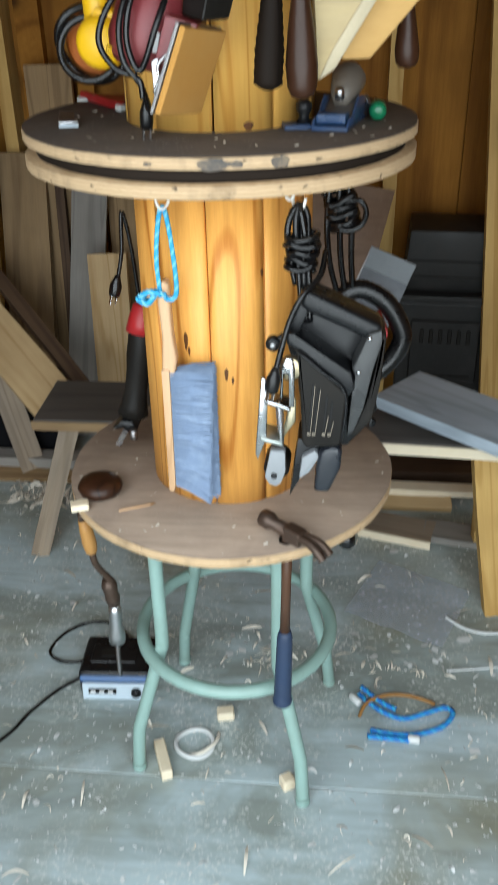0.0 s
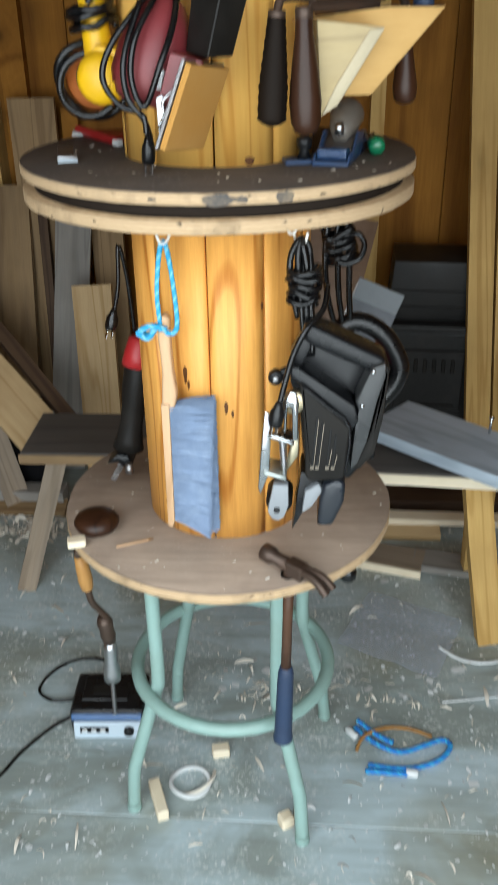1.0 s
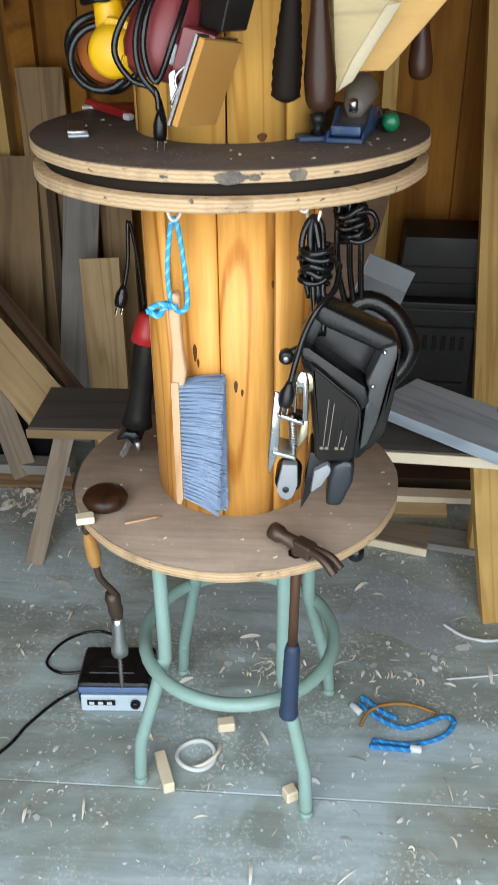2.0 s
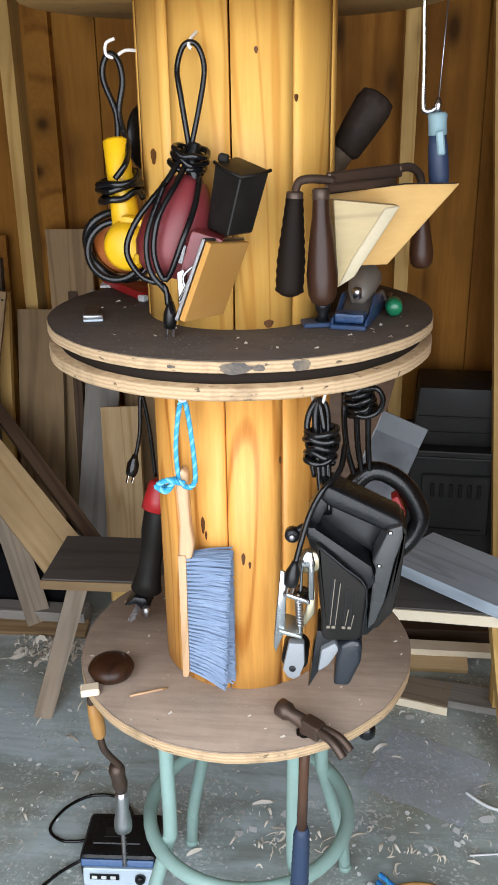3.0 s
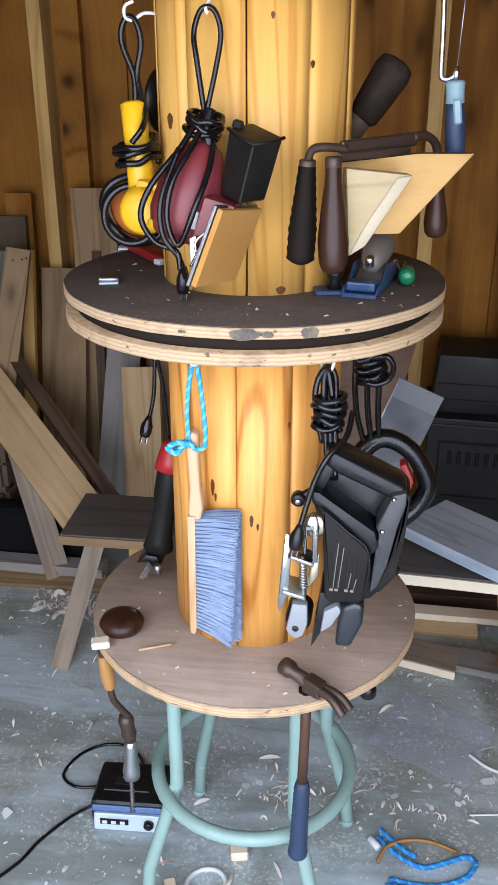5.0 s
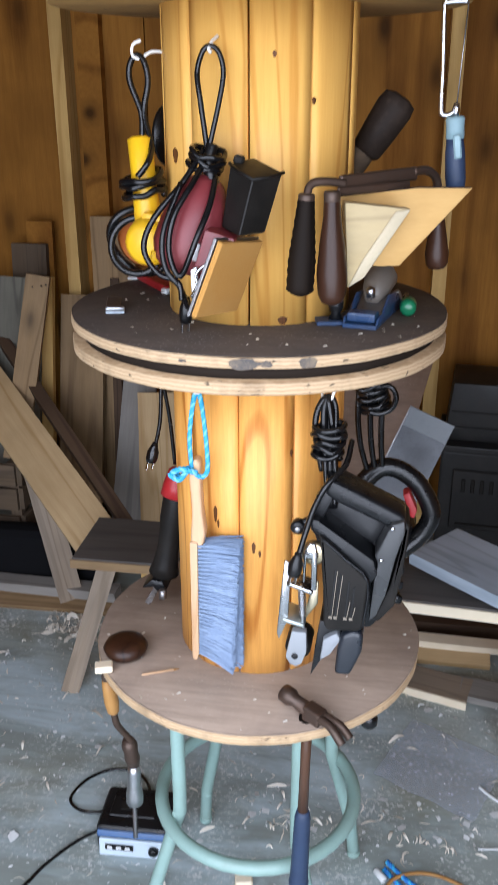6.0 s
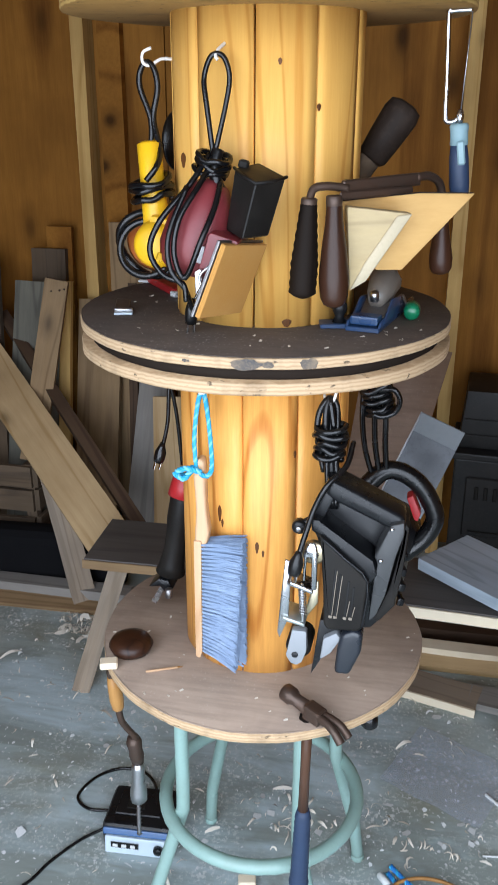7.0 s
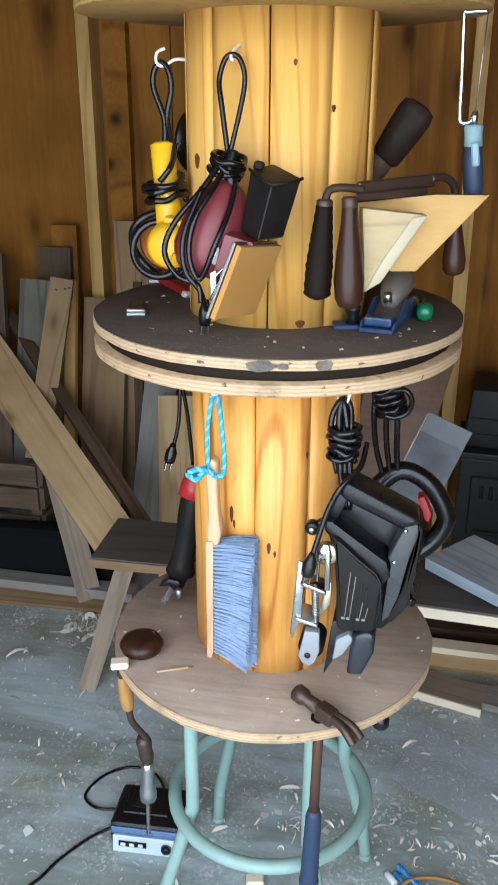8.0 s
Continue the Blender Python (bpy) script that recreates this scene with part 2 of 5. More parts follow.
CYAN_ROPE = plain("cyan_rope", (0.01, 0.30, 0.55), 0.55, 0.0, 0.4, (0.10, 0.5, 0.72), 160.0)
BLUE_ROPE = plain("blue_rope", (0.005, 0.16, 0.50), 0.55, 0.0, 0.4, (0.05, 0.32, 0.7), 160.0)
SILVER = plain("silver_face_plate", (0.56, 0.66, 0.74), 0.4, 0.2, 0.2)
RADIO_BLUE = plain("blue_band", (0.03, 0.10, 0.25), 0.3)
DARK_METAL = plain("dark_stove_metal", (0.014, 0.0135, 0.013), 0.5, 0.2, 0.6, (0.036, 0.033, 0.030), 26.0, gloss=0.3)
GREY_SHEET = plain("galvanised_sheet", (0.25, 0.265, 0.28), 0.55, 0.25, 0.4, (0.17, 0.18, 0.2), 18.0)
DULL_SHEET = plain("dull_duct_sheet", (0.115, 0.122, 0.135), 0.5, 0.3, 0.6, (0.05, 0.052, 0.056), 22.0)
PINK_BOARD = worn_board("brown_hardboard", (0.235, 0.140, 0.088), (0.175, 0.102, 0.062), (0.28, 0.20, 0.145), 0.6)
SHAVING = plain("wood_shaving", (0.68, 0.63, 0.54), 0.7, 0.0, 0.4, (0.78, 0.76, 0.71))
WHITE_WOOD = plain("pale_offcut", (0.74, 0.64, 0.48), 0.7, 0.0, 0.3, (0.6, 0.48, 0.3))
PALE_CHIP = plain("pale_grey_scrap", (0.62, 0.64, 0.64), 0.6)
CEIL_MAT = wood("ceiling_board", (0.18, 0.09, 0.035), (0.11, 0.05, 0.018), "x", 0.7, 6.0, 0.5)
EARTH = worn_board("outside_ground", (0.20, 0.18, 0.13), (0.12, 0.13, 0.07), (0.3, 0.28, 0.22), 0.9)
sheet = Mat("clear_plastic_sheet", 0.18)
sheet.color((0.56, 0.62, 0.74))
sheet.b.inputs["Alpha"].default_value = 0.33
CLEAR_SHEET = sheet.mat


# ---- mesh helpers ----
def thing(name, at, label, category, group="", kind=""):
    """An empty at the foot of a thing, to which its parts belong."""
    ob = new(name)
    ob.empty_display_size = 0.05
    ob.location = at
    ob.matrix_basis = Matrix.Translation(at)
    return tagged(ob, label, category, group, kind)


def join(ob, parent):
    """Makes ob a part of parent without moving it."""
    base, up = Matrix.Identity(4), parent
    while up:
        base = up.matrix_parent_inverse @ up.matrix_basis @ base if up.parent else up.matrix_basis @ base
        up = up.parent
    ob.parent = parent
    ob.matrix_parent_inverse = base.inverted()


def part(name, bm, material, parent=None, label=""):
    """Links a bmesh, given in world coordinates, as one mesh under a thing or a part."""
    me = bpy.data.meshes.new(name)
    bm.to_mesh(me)
    bm.free()
    me.materials.append(material)
    ob = new(name, me)
    if parent:
        join(ob, parent)
    return tagged(ob, label)


def smooth(bm, angle=40):
    for f in bm.faces:
        f.smooth = True
    for e in bm.edges:
        if len(e.link_faces) == 2 and e.calc_face_angle(0) > radians(angle):
            e.smooth = False
    return bm


def bevel(bm, width, segments=2):
    bmesh.ops.bevel(bm, geom=bm.edges[:] , offset=width, segments=segments, affect="EDGES", profile=0.6)
    return bm


def block(size, m=None, edge=0.002, segments=1):
    """A box of that size about its centre, with softened edges."""
    bm = bmesh.new()
    bmesh.ops.create_cube(bm, size=1, matrix=Matrix.Diagonal((*size, 1)))
    if edge:
        bevel(bm, edge, segments)
    if m is not None:
        bm.transform(m)
    return bm


def frame_of(a, b, side=(0, 0, 1)):
    """A frame at the middle of a and b, its x along them and its z near side."""
    a, b = Vector(a), Vector(b)
    x = (b - a).normalized()
    z = Vector(side)
    z = (z - x * z.dot(x)).normalized()
    y = z.cross(x)
    m = Matrix((x, y, z)).transposed().to_4x4()
    m.translation = (a + b) / 2
    return m


def revolve(profile, m, steps=20):
    """Turns (radius, height) pairs round the z axis of m."""
    bm = bmesh.new()
    rings = []
    for r, h in profile:
        rings.append([bm.verts.new((r * math.cos(k * math.tau / steps), r * math.sin(k * math.tau / steps), h)) for k in range(steps)])
    for lo, hi in zip(rings, rings[1:]):
        for k in range(steps):
            bm.faces.new((lo[k], lo[(k + 1) % steps], hi[(k + 1) % steps], hi[k]))
    bm.faces.new(list(reversed(rings[0])))
    bm.faces.new(rings[-1])
    bm.transform(m)
    return smooth(bm, 35)


def axis_frame(a, b):
    """A frame at a whose z points to b, and the distance."""
    a, b = Vector(a), Vector(b)
    q = (b - a).to_track_quat("Z", "Y")
    return Matrix.LocRotScale(a, q, None), (b - a).length


def rod(a, b, r, r2=None, steps=14):
    m, n = axis_frame(a, b)
    r2 = r if r2 is None else r2
    e = min(r, r2, n / 2) * 0.25
    return revolve([(r - e, 0), (r, e), (r2, n - e), (r2 - e, n)], m, steps)


def turned(a, b, profile, steps=18):
    """A turned piece from a to b; profile: (share of the length, radius)."""
    m, n = axis_frame(a, b)
    return revolve([(r, s * n) for s, r in profile], m, steps)


def curve_points(points, per=6, closed=False):
    """Catmull-Rom points through the given ones."""
    p = [Vector(q) for q in points]
    out = []
    count = len(p) if closed else len(p) - 1
    for i in range(count):
        if closed:
            a, b, c, d = p[i - 1], p[i], p[(i + 1) % len(p)], p[(i + 2) % len(p)]
        else:
            a, b, c, d = p[max(i - 1, 0)], p[i], p[i + 1], p[min(i + 2, len(p) - 1)]
        for k in range(per):
            t = k / per
            out.append(0.5 * (2 * b + (c - a) * t + (2 * a - 5 * b + 4 * c - d) * t * t + (3 * b - a - 3 * c + d) * t ** 3))
    if not closed:
        out.append(p[-1])
    return out


def tube(points, r, per=6, steps=8, closed=False, bm=None, twist=0.0):
    """A round bar, cord or rope through the points; twist: turns a metre for a laid rope's ridges."""
    own = bm is None
    bm = bmesh.new() if own else bm
    c = curve_points(points, per, closed) if per else [Vector(q) for q in points]
    n = len(c)
    normal, rings, run = Vector((0.3, 0.2, 0.93)), [], 0.0
    for i in range(n):
        d = (c[(i + 1) % n] - c[i - 1]) if closed else (c[min(i + 1, n - 1)] - c[max(i - 1, 0)])
        d = d.normalized() if d.length > 1e-9 else Vector((0, 0, 1))
        normal = normal - d * normal.dot(d)
        normal = normal.normalized() if normal.length > 1e-5 else d.orthogonal().normalized()
        side = d.cross(normal)
        run += (c[i] - c[i - 1]).length if i else 0
        ring = []
        for k in range(steps):
            a = k * math.tau / steps
            rr = r * (1 + 0.22 * math.cos(3 * (a + run * twist * math.tau))) if twist else r
            ring.append(bm.verts.new(c[i] + rr * (normal * math.cos(a) + side * math.sin(a))))
        rings.append(ring)
    for i in range(n if closed else n - 1):
        lo, hi = rings[i], rings[(i + 1) % n]
        for k in range(steps):
            bm.faces.new((lo[k], lo[(k + 1) % steps], hi[(k + 1) % steps], hi[k]))
    if not closed:
        bm.faces.new(list(reversed(rings[0])))
        bm.faces.new(rings[-1])
    return smooth(bm, 60) if own else bm


def slab(outline, y0, y1, edge=0.003, segments=2, m=None):
    """An outline in x and z, made solid from y0 to y1, with rounded edges."""
    bm = bmesh.new()
    v = [bm.verts.new((x, y0, z)) for x, z in outline]
    f = bm.faces.new(v)
    bmesh.ops.recalc_face_normals(bm, faces=[f])
    r = bmesh.ops.extrude_face_region(bm, geom=[f])
    bmesh.ops.translate(bm, verts=[g for g in r["geom"] if isinstance(g, bmesh.types.BMVert)], vec=(0, y1 - y0, 0))
    bmesh.ops.recalc_face_normals(bm, faces=bm.faces)
    if edge:
        bevel(bm, edge, segments)
    if m is not None:
        bm.transform(m)
    return smooth(bm, 50)


def board(name, a, b, width, thick, side, material, label, category="plank", group="", parent=None, warp=0.004):
    """A plank from a to b, its face towards side: slightly bowed, with worn edges."""
    length = (Vector(b) - Vector(a)).length
    bm = bmesh.new()
    n = 6
    rows = []
    rnd = random.Random(name + label + str(a))
    bow = rnd.uniform(-warp, warp)
    for i in range(n + 1):
        s = i / n
        x = (s - 0.5) * length
        off = bow * (1 - (2 * s - 1) ** 2)
        w = width / 2 + rnd.uniform(-0.0008, 0.0008)
        rows.append([bm.verts.new((x, yy * w, zz * thick / 2 + off)) for yy, zz in ((-1, -1), (1, -1), (1, 1), (-1, 1))])
    for p, q in zip(rows, rows[1:]):
        for k in range(4):
            bm.faces.new((p[k], p[(k + 1) % 4], q[(k + 1) % 4], q[k]))
    bm.faces.new(list(reversed(rows[0])))
    bm.faces.new(rows[-1])
    sharp = [e for e in bm.edges if len(e.link_faces) == 2 and e.calc_face_angle(0) > 0.7]
    bmesh.ops.bevel(bm, geom=sharp, offset=min(0.0025, thick * 0.15), segments=1, affect="EDGES")
    bmesh.ops.recalc_face_normals(bm, faces=bm.faces)
    me = bpy.data.meshes.new(name)
    bm.to_mesh(me)
    bm.free()
    me.materials.append(material)
    ob = new(name, me)
    m = frame_of(a, b, side)
    if parent:
        join(ob, parent)
    ob.matrix_basis = m
    return tagged(ob, label, category, group)


# ---- the shed ----
WALL_Y = 1.62


def wall(name, lo, hi, label):
    c = [(a + b) / 2 for a, b in zip(lo, hi)]
    s = [b - a for a, b in zip(lo, hi)]
    ob = part(name, block(s, Matrix.Translation(c), 0.0), WALL_MAT)
    return tagged(ob, label, "wall", kind="structure")


ground = part("ground", block((60, 60, 0.1), Matrix.Translation((0, 0, -0.16)), 0), EARTH)
tagged(ground, "bare earth outside the shed", "ground", kind="structure")
floor = part("floor", block((4.2, 3.35, 0.06), Matrix.Translation((0, -0.03, -0.055)), 0), BROWN_PLANK)
tagged(floor, "worn plywood shed floor strewn with shavings", "floor", kind="structure")
for lo, hi in (((-2.1, -1.7), (-0.6185, -0.1265)), ((-0.617, -1.7), (2.1, -0.1265)), ((-2.1, -0.125), (0.9, 1.7)), ((0.9015, -0.125), (2.1, 1.7))):
    part("floor_sheet", block((hi[0] - lo[0], hi[1] - lo[1], 0.024), Matrix.Translation(((lo[0] + hi[0]) / 2, (lo[1] + hi[1]) / 2, -0.012)), 0.0015), FLOOR_MAT, floor)
wall("wall_north", (-2.2, WALL_Y + 0.012, -0.06), (2.2, WALL_Y + 0.10, 2.5), "stained knotty plywood back wall of the shed")
wall("wall_west", (-2.2, -1.7, -0.06), (-2.1, WALL_Y + 0.012, 2.5), "stained plywood side wall")
wall("wall_east", (2.1, -1.7, -0.06), (2.2, WALL_Y + 0.012, 2.5), "stained plywood side wall")
wall("wall_south_east", (1.25, -1.8, -0.06), (2.2, -1.7, 2.5), "plywood front wall beside the open doorway")
wall("wall_south_west", (-2.2, -1.8, -0.06), (-1.35, -1.7, 2.5), "plywood front wall beside the open doorway")
wall("wall_south_top", (-1.35, -1.8, 2.2), (1.25, -1.7, 2.5), "plywood front wall above the open doorway")
ceiling = part("ceiling", block((4.6, 3.7, 0.06), Matrix.Translation((0, -0.03, 2.53)), 0), CEIL_MAT)
tagged(ceiling, "bare wooden shed ceiling", "ceiling", kind="structure")
panels = bpy.data.objects["wall_north"]
edges = (-2.1, -1.27, -0.62, -0.06, 0.55, 1.16, 2.1)
for x0, x1 in zip(edges, edges[1:]):
    part("wall_panel", block((x1 - x0 - 0.004, 0.012, 2.5), Matrix.Translation(((x0 + x1) / 2, WALL_Y + 0.006, 1.25)), 0.001), WALL_MAT, panels)
for k, x in enumerate((-0.875, 0.325, 1.5, -1.9)):
    ob = board("wall_stud", (x, WALL_Y - 0.046, 0.0), (x, WALL_Y - 0.046, 2.5), 0.042, 0.088, (0, -1, 0), STUD_MAT, "pale softwood wall stud", "stud", "wall studs")
    tagged(ob, kind="structure")
dark_post = board("wall_batten", (-0.79, WALL_Y - 0.02, 0.0), (-0.79, WALL_Y - 0.02, 2.5), 0.075, 0.036, (0, -1, 0), WALL_MAT, "stained batten beside the wall stud", "batten")
tagged(dark_post, kind="structure")


# ---- the tool tower ----
R, RC = 0.27, 0.1295
tower = thing("tool_tower", (0, 0, 0.6295), "round wooden tool tower with plywood shelves standing on a stool", "tool stand")


def disc(z0, z1, r=R, steps=72, inner=0.0):
    bm = bmesh.new()
    rings = []
    prof = [(r - 0.0015, z0), (r, z0 + 0.002), (r, z1 - 0.002), (r - 0.0015, z1)]
    for rr, z in prof:
        ring = []
        for k in range(steps):
            a = k * math.tau / steps
            w = rr + 0.0007 * math.sin(7 * a + z0 * 50) + 0.0005 * math.sin(19 * a)
            ring.append(bm.verts.new((w * math.cos(a), w * math.sin(a), z)))
        rings.append(ring)
    for lo, hi in zip(rings, rings[1:]):
        for k in range(steps):
            bm.faces.new((lo[k], lo[(k + 1) % steps], hi[(k + 1) % steps], hi[k]))
    bm.faces.new(list(reversed(rings[0])))
    bm.faces.new(rings[-1])
    return smooth(bm, 30)


def stave(angle, width, z0, z1, material, kind):
    """One slightly flattened board of the round column."""
    bm = bmesh.new()
    n = 6
    gap = 0.0018 / RC
    pts = []
    for k in range(n + 1):
        s = k / n
        a = angle + gap + (width - 2 * gap) * s
        e = 0.0008 if k in (0, n) else 0.0
        r = RC - 0.0003 * (2 * s - 1) ** 2 - e
        pts.append((r * math.cos(a), r * math.sin(a)))
    back = [((RC - 0.022) * math.cos(angle + width * (n - k) / n), (RC - 0.022) * math.sin(angle + width * (n - k) / n)) for k in range(0, n + 1, 3)]
    loop = pts + back
    lo = [bm.verts.new((x, y, z0)) for x, y in loop]
    hi = [bm.verts.new((x, y, z1)) for x, y in loop]
    for k in range(len(loop)):
        bm.faces.new((lo[k], lo[(k + 1) % len(loop)], hi[(k + 1) % len(loop)], hi[k]))
    bm.faces.new(list(reversed(lo)))
    bm.faces.new(hi)
    return part("stave", smooth(bm, 40), material, tower)


# shelves: bottom, the double one in the middle, and the top one
low = part("bottom_shelf", disc(0.6295, 0.646), PLY_EDGE, tower, "round plywood shelf with a brown face and pale edge")
part("shelf_face", disc(0.6463, 0.6481, R - 0.0012), SHELF_BROWN, low)
mid_low = part("lower_middle_shelf", disc(1.156, 1.1720), PLY_EDGE, tower, "round plywood shelf with a pale edge")
part("spacer", disc(1.1723, 1.1892, 0.255), RECESS_SHADE, tower, "round spacer with the gap's shade in its dark colour")
mid = part("upper_middle_shelf", disc(1.1895, 1.2035), PLY_EDGE, tower, "round plywood shelf with a dark dusty face")
part("shelf_face", disc(1.2038, 1.206, R - 0.001), SHELF_DARK, mid)
top = part("top_shelf", disc(1.597, 1.618), PLY_GOLD, tower, "round plywood top shelf")
part("shelf_face", disc(1.6183, 1.620, R - 0.001), SHELF_BROWN, top)
core_low = part("core", disc(0.6485, 1.156, RC - 0.024, 24), RECESS_SHADE, tower)
core_up = part("core", disc(1.2062, 1.597, RC - 0.024, 24), RECESS_SHADE, tower)
STEP = math.tau / 10
for k in range(10):
    stave(radians(-90 + 3) + k * STEP, STEP, 1.2062, 1.597, PINE_TOP, "up")
    stave(radians(-90 - 4) + k * STEP, STEP, 0.6485, 1.156, PINE_LOW, "low")
# knots and small dark checks in the column's boards
KNOT = wood("knot_wood", (0.16, 0.06, 0.018), (0.05, 0.02, 0.008), "z", 0.5, 60.0, 0.0)
for angle, z, w, h in ((-138, 1.417, 0.007, 0.010), (-84, 0.872, 0.0028, 0.010), (-80, 0.862, 0.002, 0.006), (-110, 0.920, 0.0032, 0.014), (-108, 0.905, 0.002, 0.007),
                       (-67, 1.2125, 0.0065, 0.0055), (-50, 1.483, 0.003, 0.0045), (-73, 1.535, 0.0025, 0.004), (-128, 1.30, 0.003, 0.004), (-60, 1.02, 0.002, 0.006)):
    bm = bmesh.new()
    a0 = radians(angle)
    centre = bm.verts.new(((RC + 0.0006) * math.cos(a0), (RC + 0.0006) * math.sin(a0), z))
    rim = []
    for k in range(12):
        q = k * math.tau / 12
        a = a0 + w * (1 + 0.2 * math.sin(3 * q)) * math.cos(q) / RC
        rim.append(bm.verts.new(((RC + 0.0002) * math.cos(a), (RC + 0.0002) * math.sin(a), z + h * math.sin(q))))
    for k in range(12):
        bm.faces.new((centre, rim[k], rim[(k + 1) % 12]))
    part("knot", smooth(bm, 60), KNOT, tower)
# dark burn and glue marks on the middle shelf's rim
for mid_angle, half, height, seed in ((-84.5, 4.6, 0.0072, 2), (-68.5, 2.5, 0.0074, 5), (-79.0, 1.6, 0.0045, 9), (-101.0, 0.9, 0.002, 11), (-100.0, 0.4, 0.0016, 13)):
    rnd = random.Random(seed)
    bm = bmesh.new()
    centre = bm.verts.new(((R + 0.0011) * math.cos(radians(mid_angle)), (R + 0.0011) * math.sin(radians(mid_angle)), 1.1962))
    rim = []
    for k in range(22):
        q = k * math.tau / 22
        wob = rnd.uniform(0.78, 1.08)
        a = radians(mid_angle + half * wob * math.cos(q))
        rim.append(bm.verts.new(((R + 0.0009) * math.cos(a), (R + 0.0009) * math.sin(a), 1.1962 + height * wob * math.sin(q))))
    for k in range(22):
        bm.faces.new((centre, rim[k], rim[(k + 1) % 22]))
    part("burn_mark", smooth(bm, 60), SMUDGE, mid)


# ---- the stool under it ----
stool = thing("stool", (0, 0, 0), "pale green tubular steel stool with a foot ring", "stool")
part("seat_frame", revolve([(0.09, 0.6025), (0.17, 0.6025), (0.175, 0.6125), (0.17, 0.6295), (0.09, 0.6295)], Matrix.Identity(4), 32), GREEN_PAINT, stool)
LEGS = (((-0.126, -0.088), (-0.182, -0.105), (-0.188, -0.108)), ((0.088, -0.127), (0.131, -0.155), (0.136, -0.163)),
        ((0.128, 0.098), (0.172, 0.132), (0.180, 0.150)), ((-0.100, 0.132), (-0.138, 0.168), (-0.146, 0.188)))
for (x0, y0), (x1, y1), (x2, y2) in LEGS:
    k = 0.12
    pts = [(x0, y0, 0.606), (x0, y0, 0.45), (x0, y0, 0.32), (x0 + (x1 - x0) * k, y0 + (y1 - y0) * k, 0.285),
           (x0 + (x1 - x0) * 0.9, y0 + (y1 - y0) * 0.9, 0.125), (x1, y1, 0.095), (x2, y2, 0.012)]
    leg = part("leg", tube(pts, 0.0125, 5, 12), GREEN_PAINT, stool)
    part("foot_cap", rod((x2, y2, 0.0), (x2, y2, 0.014), 0.0138), GREEN_PAINT, leg, "worn glide")
part("foot_ring", tube([(0.178 * math.cos(a), 0.178 * math.sin(a), 0.292) for a in (k * math.tau / 40 for k in range(40))], 0.0125, 0, 12, True), GREEN_PAINT, stool)


# ---- tools on the tower ----
def cord_coil(center, radius, turns, r, tilt, squash=1.0, seed=1):
    """Loose turns of cord wrapped round a tool."""
    rnd = random.Random(seed)
    pts = []
    n = int(turns * 10)
    for k in range(n + 1):
        a = k / 10 * math.tau
        rr = radius * rnd.uniform(0.86, 1.12)
        v = Vector((rr * math.cos(a), rr * squash * math.sin(a), (k / n - 0.5) * r * 2.2 * turns + rnd.uniform(-r, r) * 0.7))
        pts.append(Vector(center) + tilt.to_3x3() @ v)
    return pts


def bent_hook(name, points, parent=None):
    ob = part(name, tube(points, 0.0021, 6, 8), WHITE_COAT, parent)
    return tagged(ob, "white coated wire hook screwed into the tool tower", "hook", "wire hooks")


def plug_parts(at, down, parent, r=0.011):
    """A two-pin plug at the end of a cord."""
    at, down = Vector(at), Vector(down).normalized()
    body = part("plug", turned(at, at + down * 0.034, [(0, 0.004), (0.2, 0.006), (0.45, r), (0.8, r), (1, r * 0.85)], 10), BLACK_RUBBER, parent, "black moulded two-pin plug")
    side = down.orthogonal().normalized()
    for s in (-1, 1):
        a = at + down * 0.032 + side * s * 0.005
        m = frame_of(a, a + down * 0.015, down.cross(side))
        part("pin", block((0.016, 0.0014, 0.005), m, 0.0003), STEEL, body)


# maroon finishing sander
sander = thing("finishing_sander", (-0.04, -0.2, 1.25), "maroon palm sander with black dust box hung by its cord", "sander")
body = part("motor_body", turned((-0.035, -0.172, 1.40), (-0.066, -0.182, 1.288), [(0, 0.012), (0.06, 0.022), (0.25, 0.034), (0.5, 0.043), (0.75, 0.046), (0.93, 0.040), (1, 0.03)], 24), MAROON, sander)
part("switch", block((0.008, 0.006, 0.012), pose(-0.098, -0.202, 1.308, 0, 20, 30), 0.001), YELLOW, body, "yellow slide switch")
part("badge", block((0.010, 0.002, 0.022), pose(-0.042, -0.224, 1.318, 12, 15, 10), 0.0005), PALE_CHIP, body)
skirt = part("skirt", slab([(-0.026, 1.346), (0.010, 1.336), (0.004, 1.322), (-0.020, 1.262), (-0.044, 1.266), (-0.040, 1.303)], -0.236, -0.165, 0.004), MAROON, sander)
pad_m = frame_of((0.012, -0.215, 1.327), (-0.019, -0.215, 1.246), (0.93, -0.32, 0.0))
part("platen", block((0.098, 0.104, 0.004), pad_m @ pose(0, 0, -0.0065), 0.001), DULL_STEEL, sander, "bright metal platen")
part("sandpaper", block((0.094, 0.100, 0.007), pad_m @ pose(0.0, 0, 0.0), 0.001), SANDPAPER, sander, "brown sandpaper sheet")
clamp = part("paper_clamp", tube([(-0.040, -0.252, 1.270), (-0.030, -0.256, 1.288), (-0.021, -0.256, 1.300), (-0.019, -0.254, 1.291), (-0.029, -0.254, 1.281), (-0.034, -0.252, 1.297), (-0.022, -0.25, 1.309)], 0.0018, 6, 6), STEEL, sander, "bent wire paper clamp")
part("clamp_plate", slab([(-0.043, 1.300), (-0.035, 1.304), (-0.030, 1.262), (-0.042, 1.264)], -0.244, -0.238, 0.002), STEEL, sander)
bm = bmesh.new()
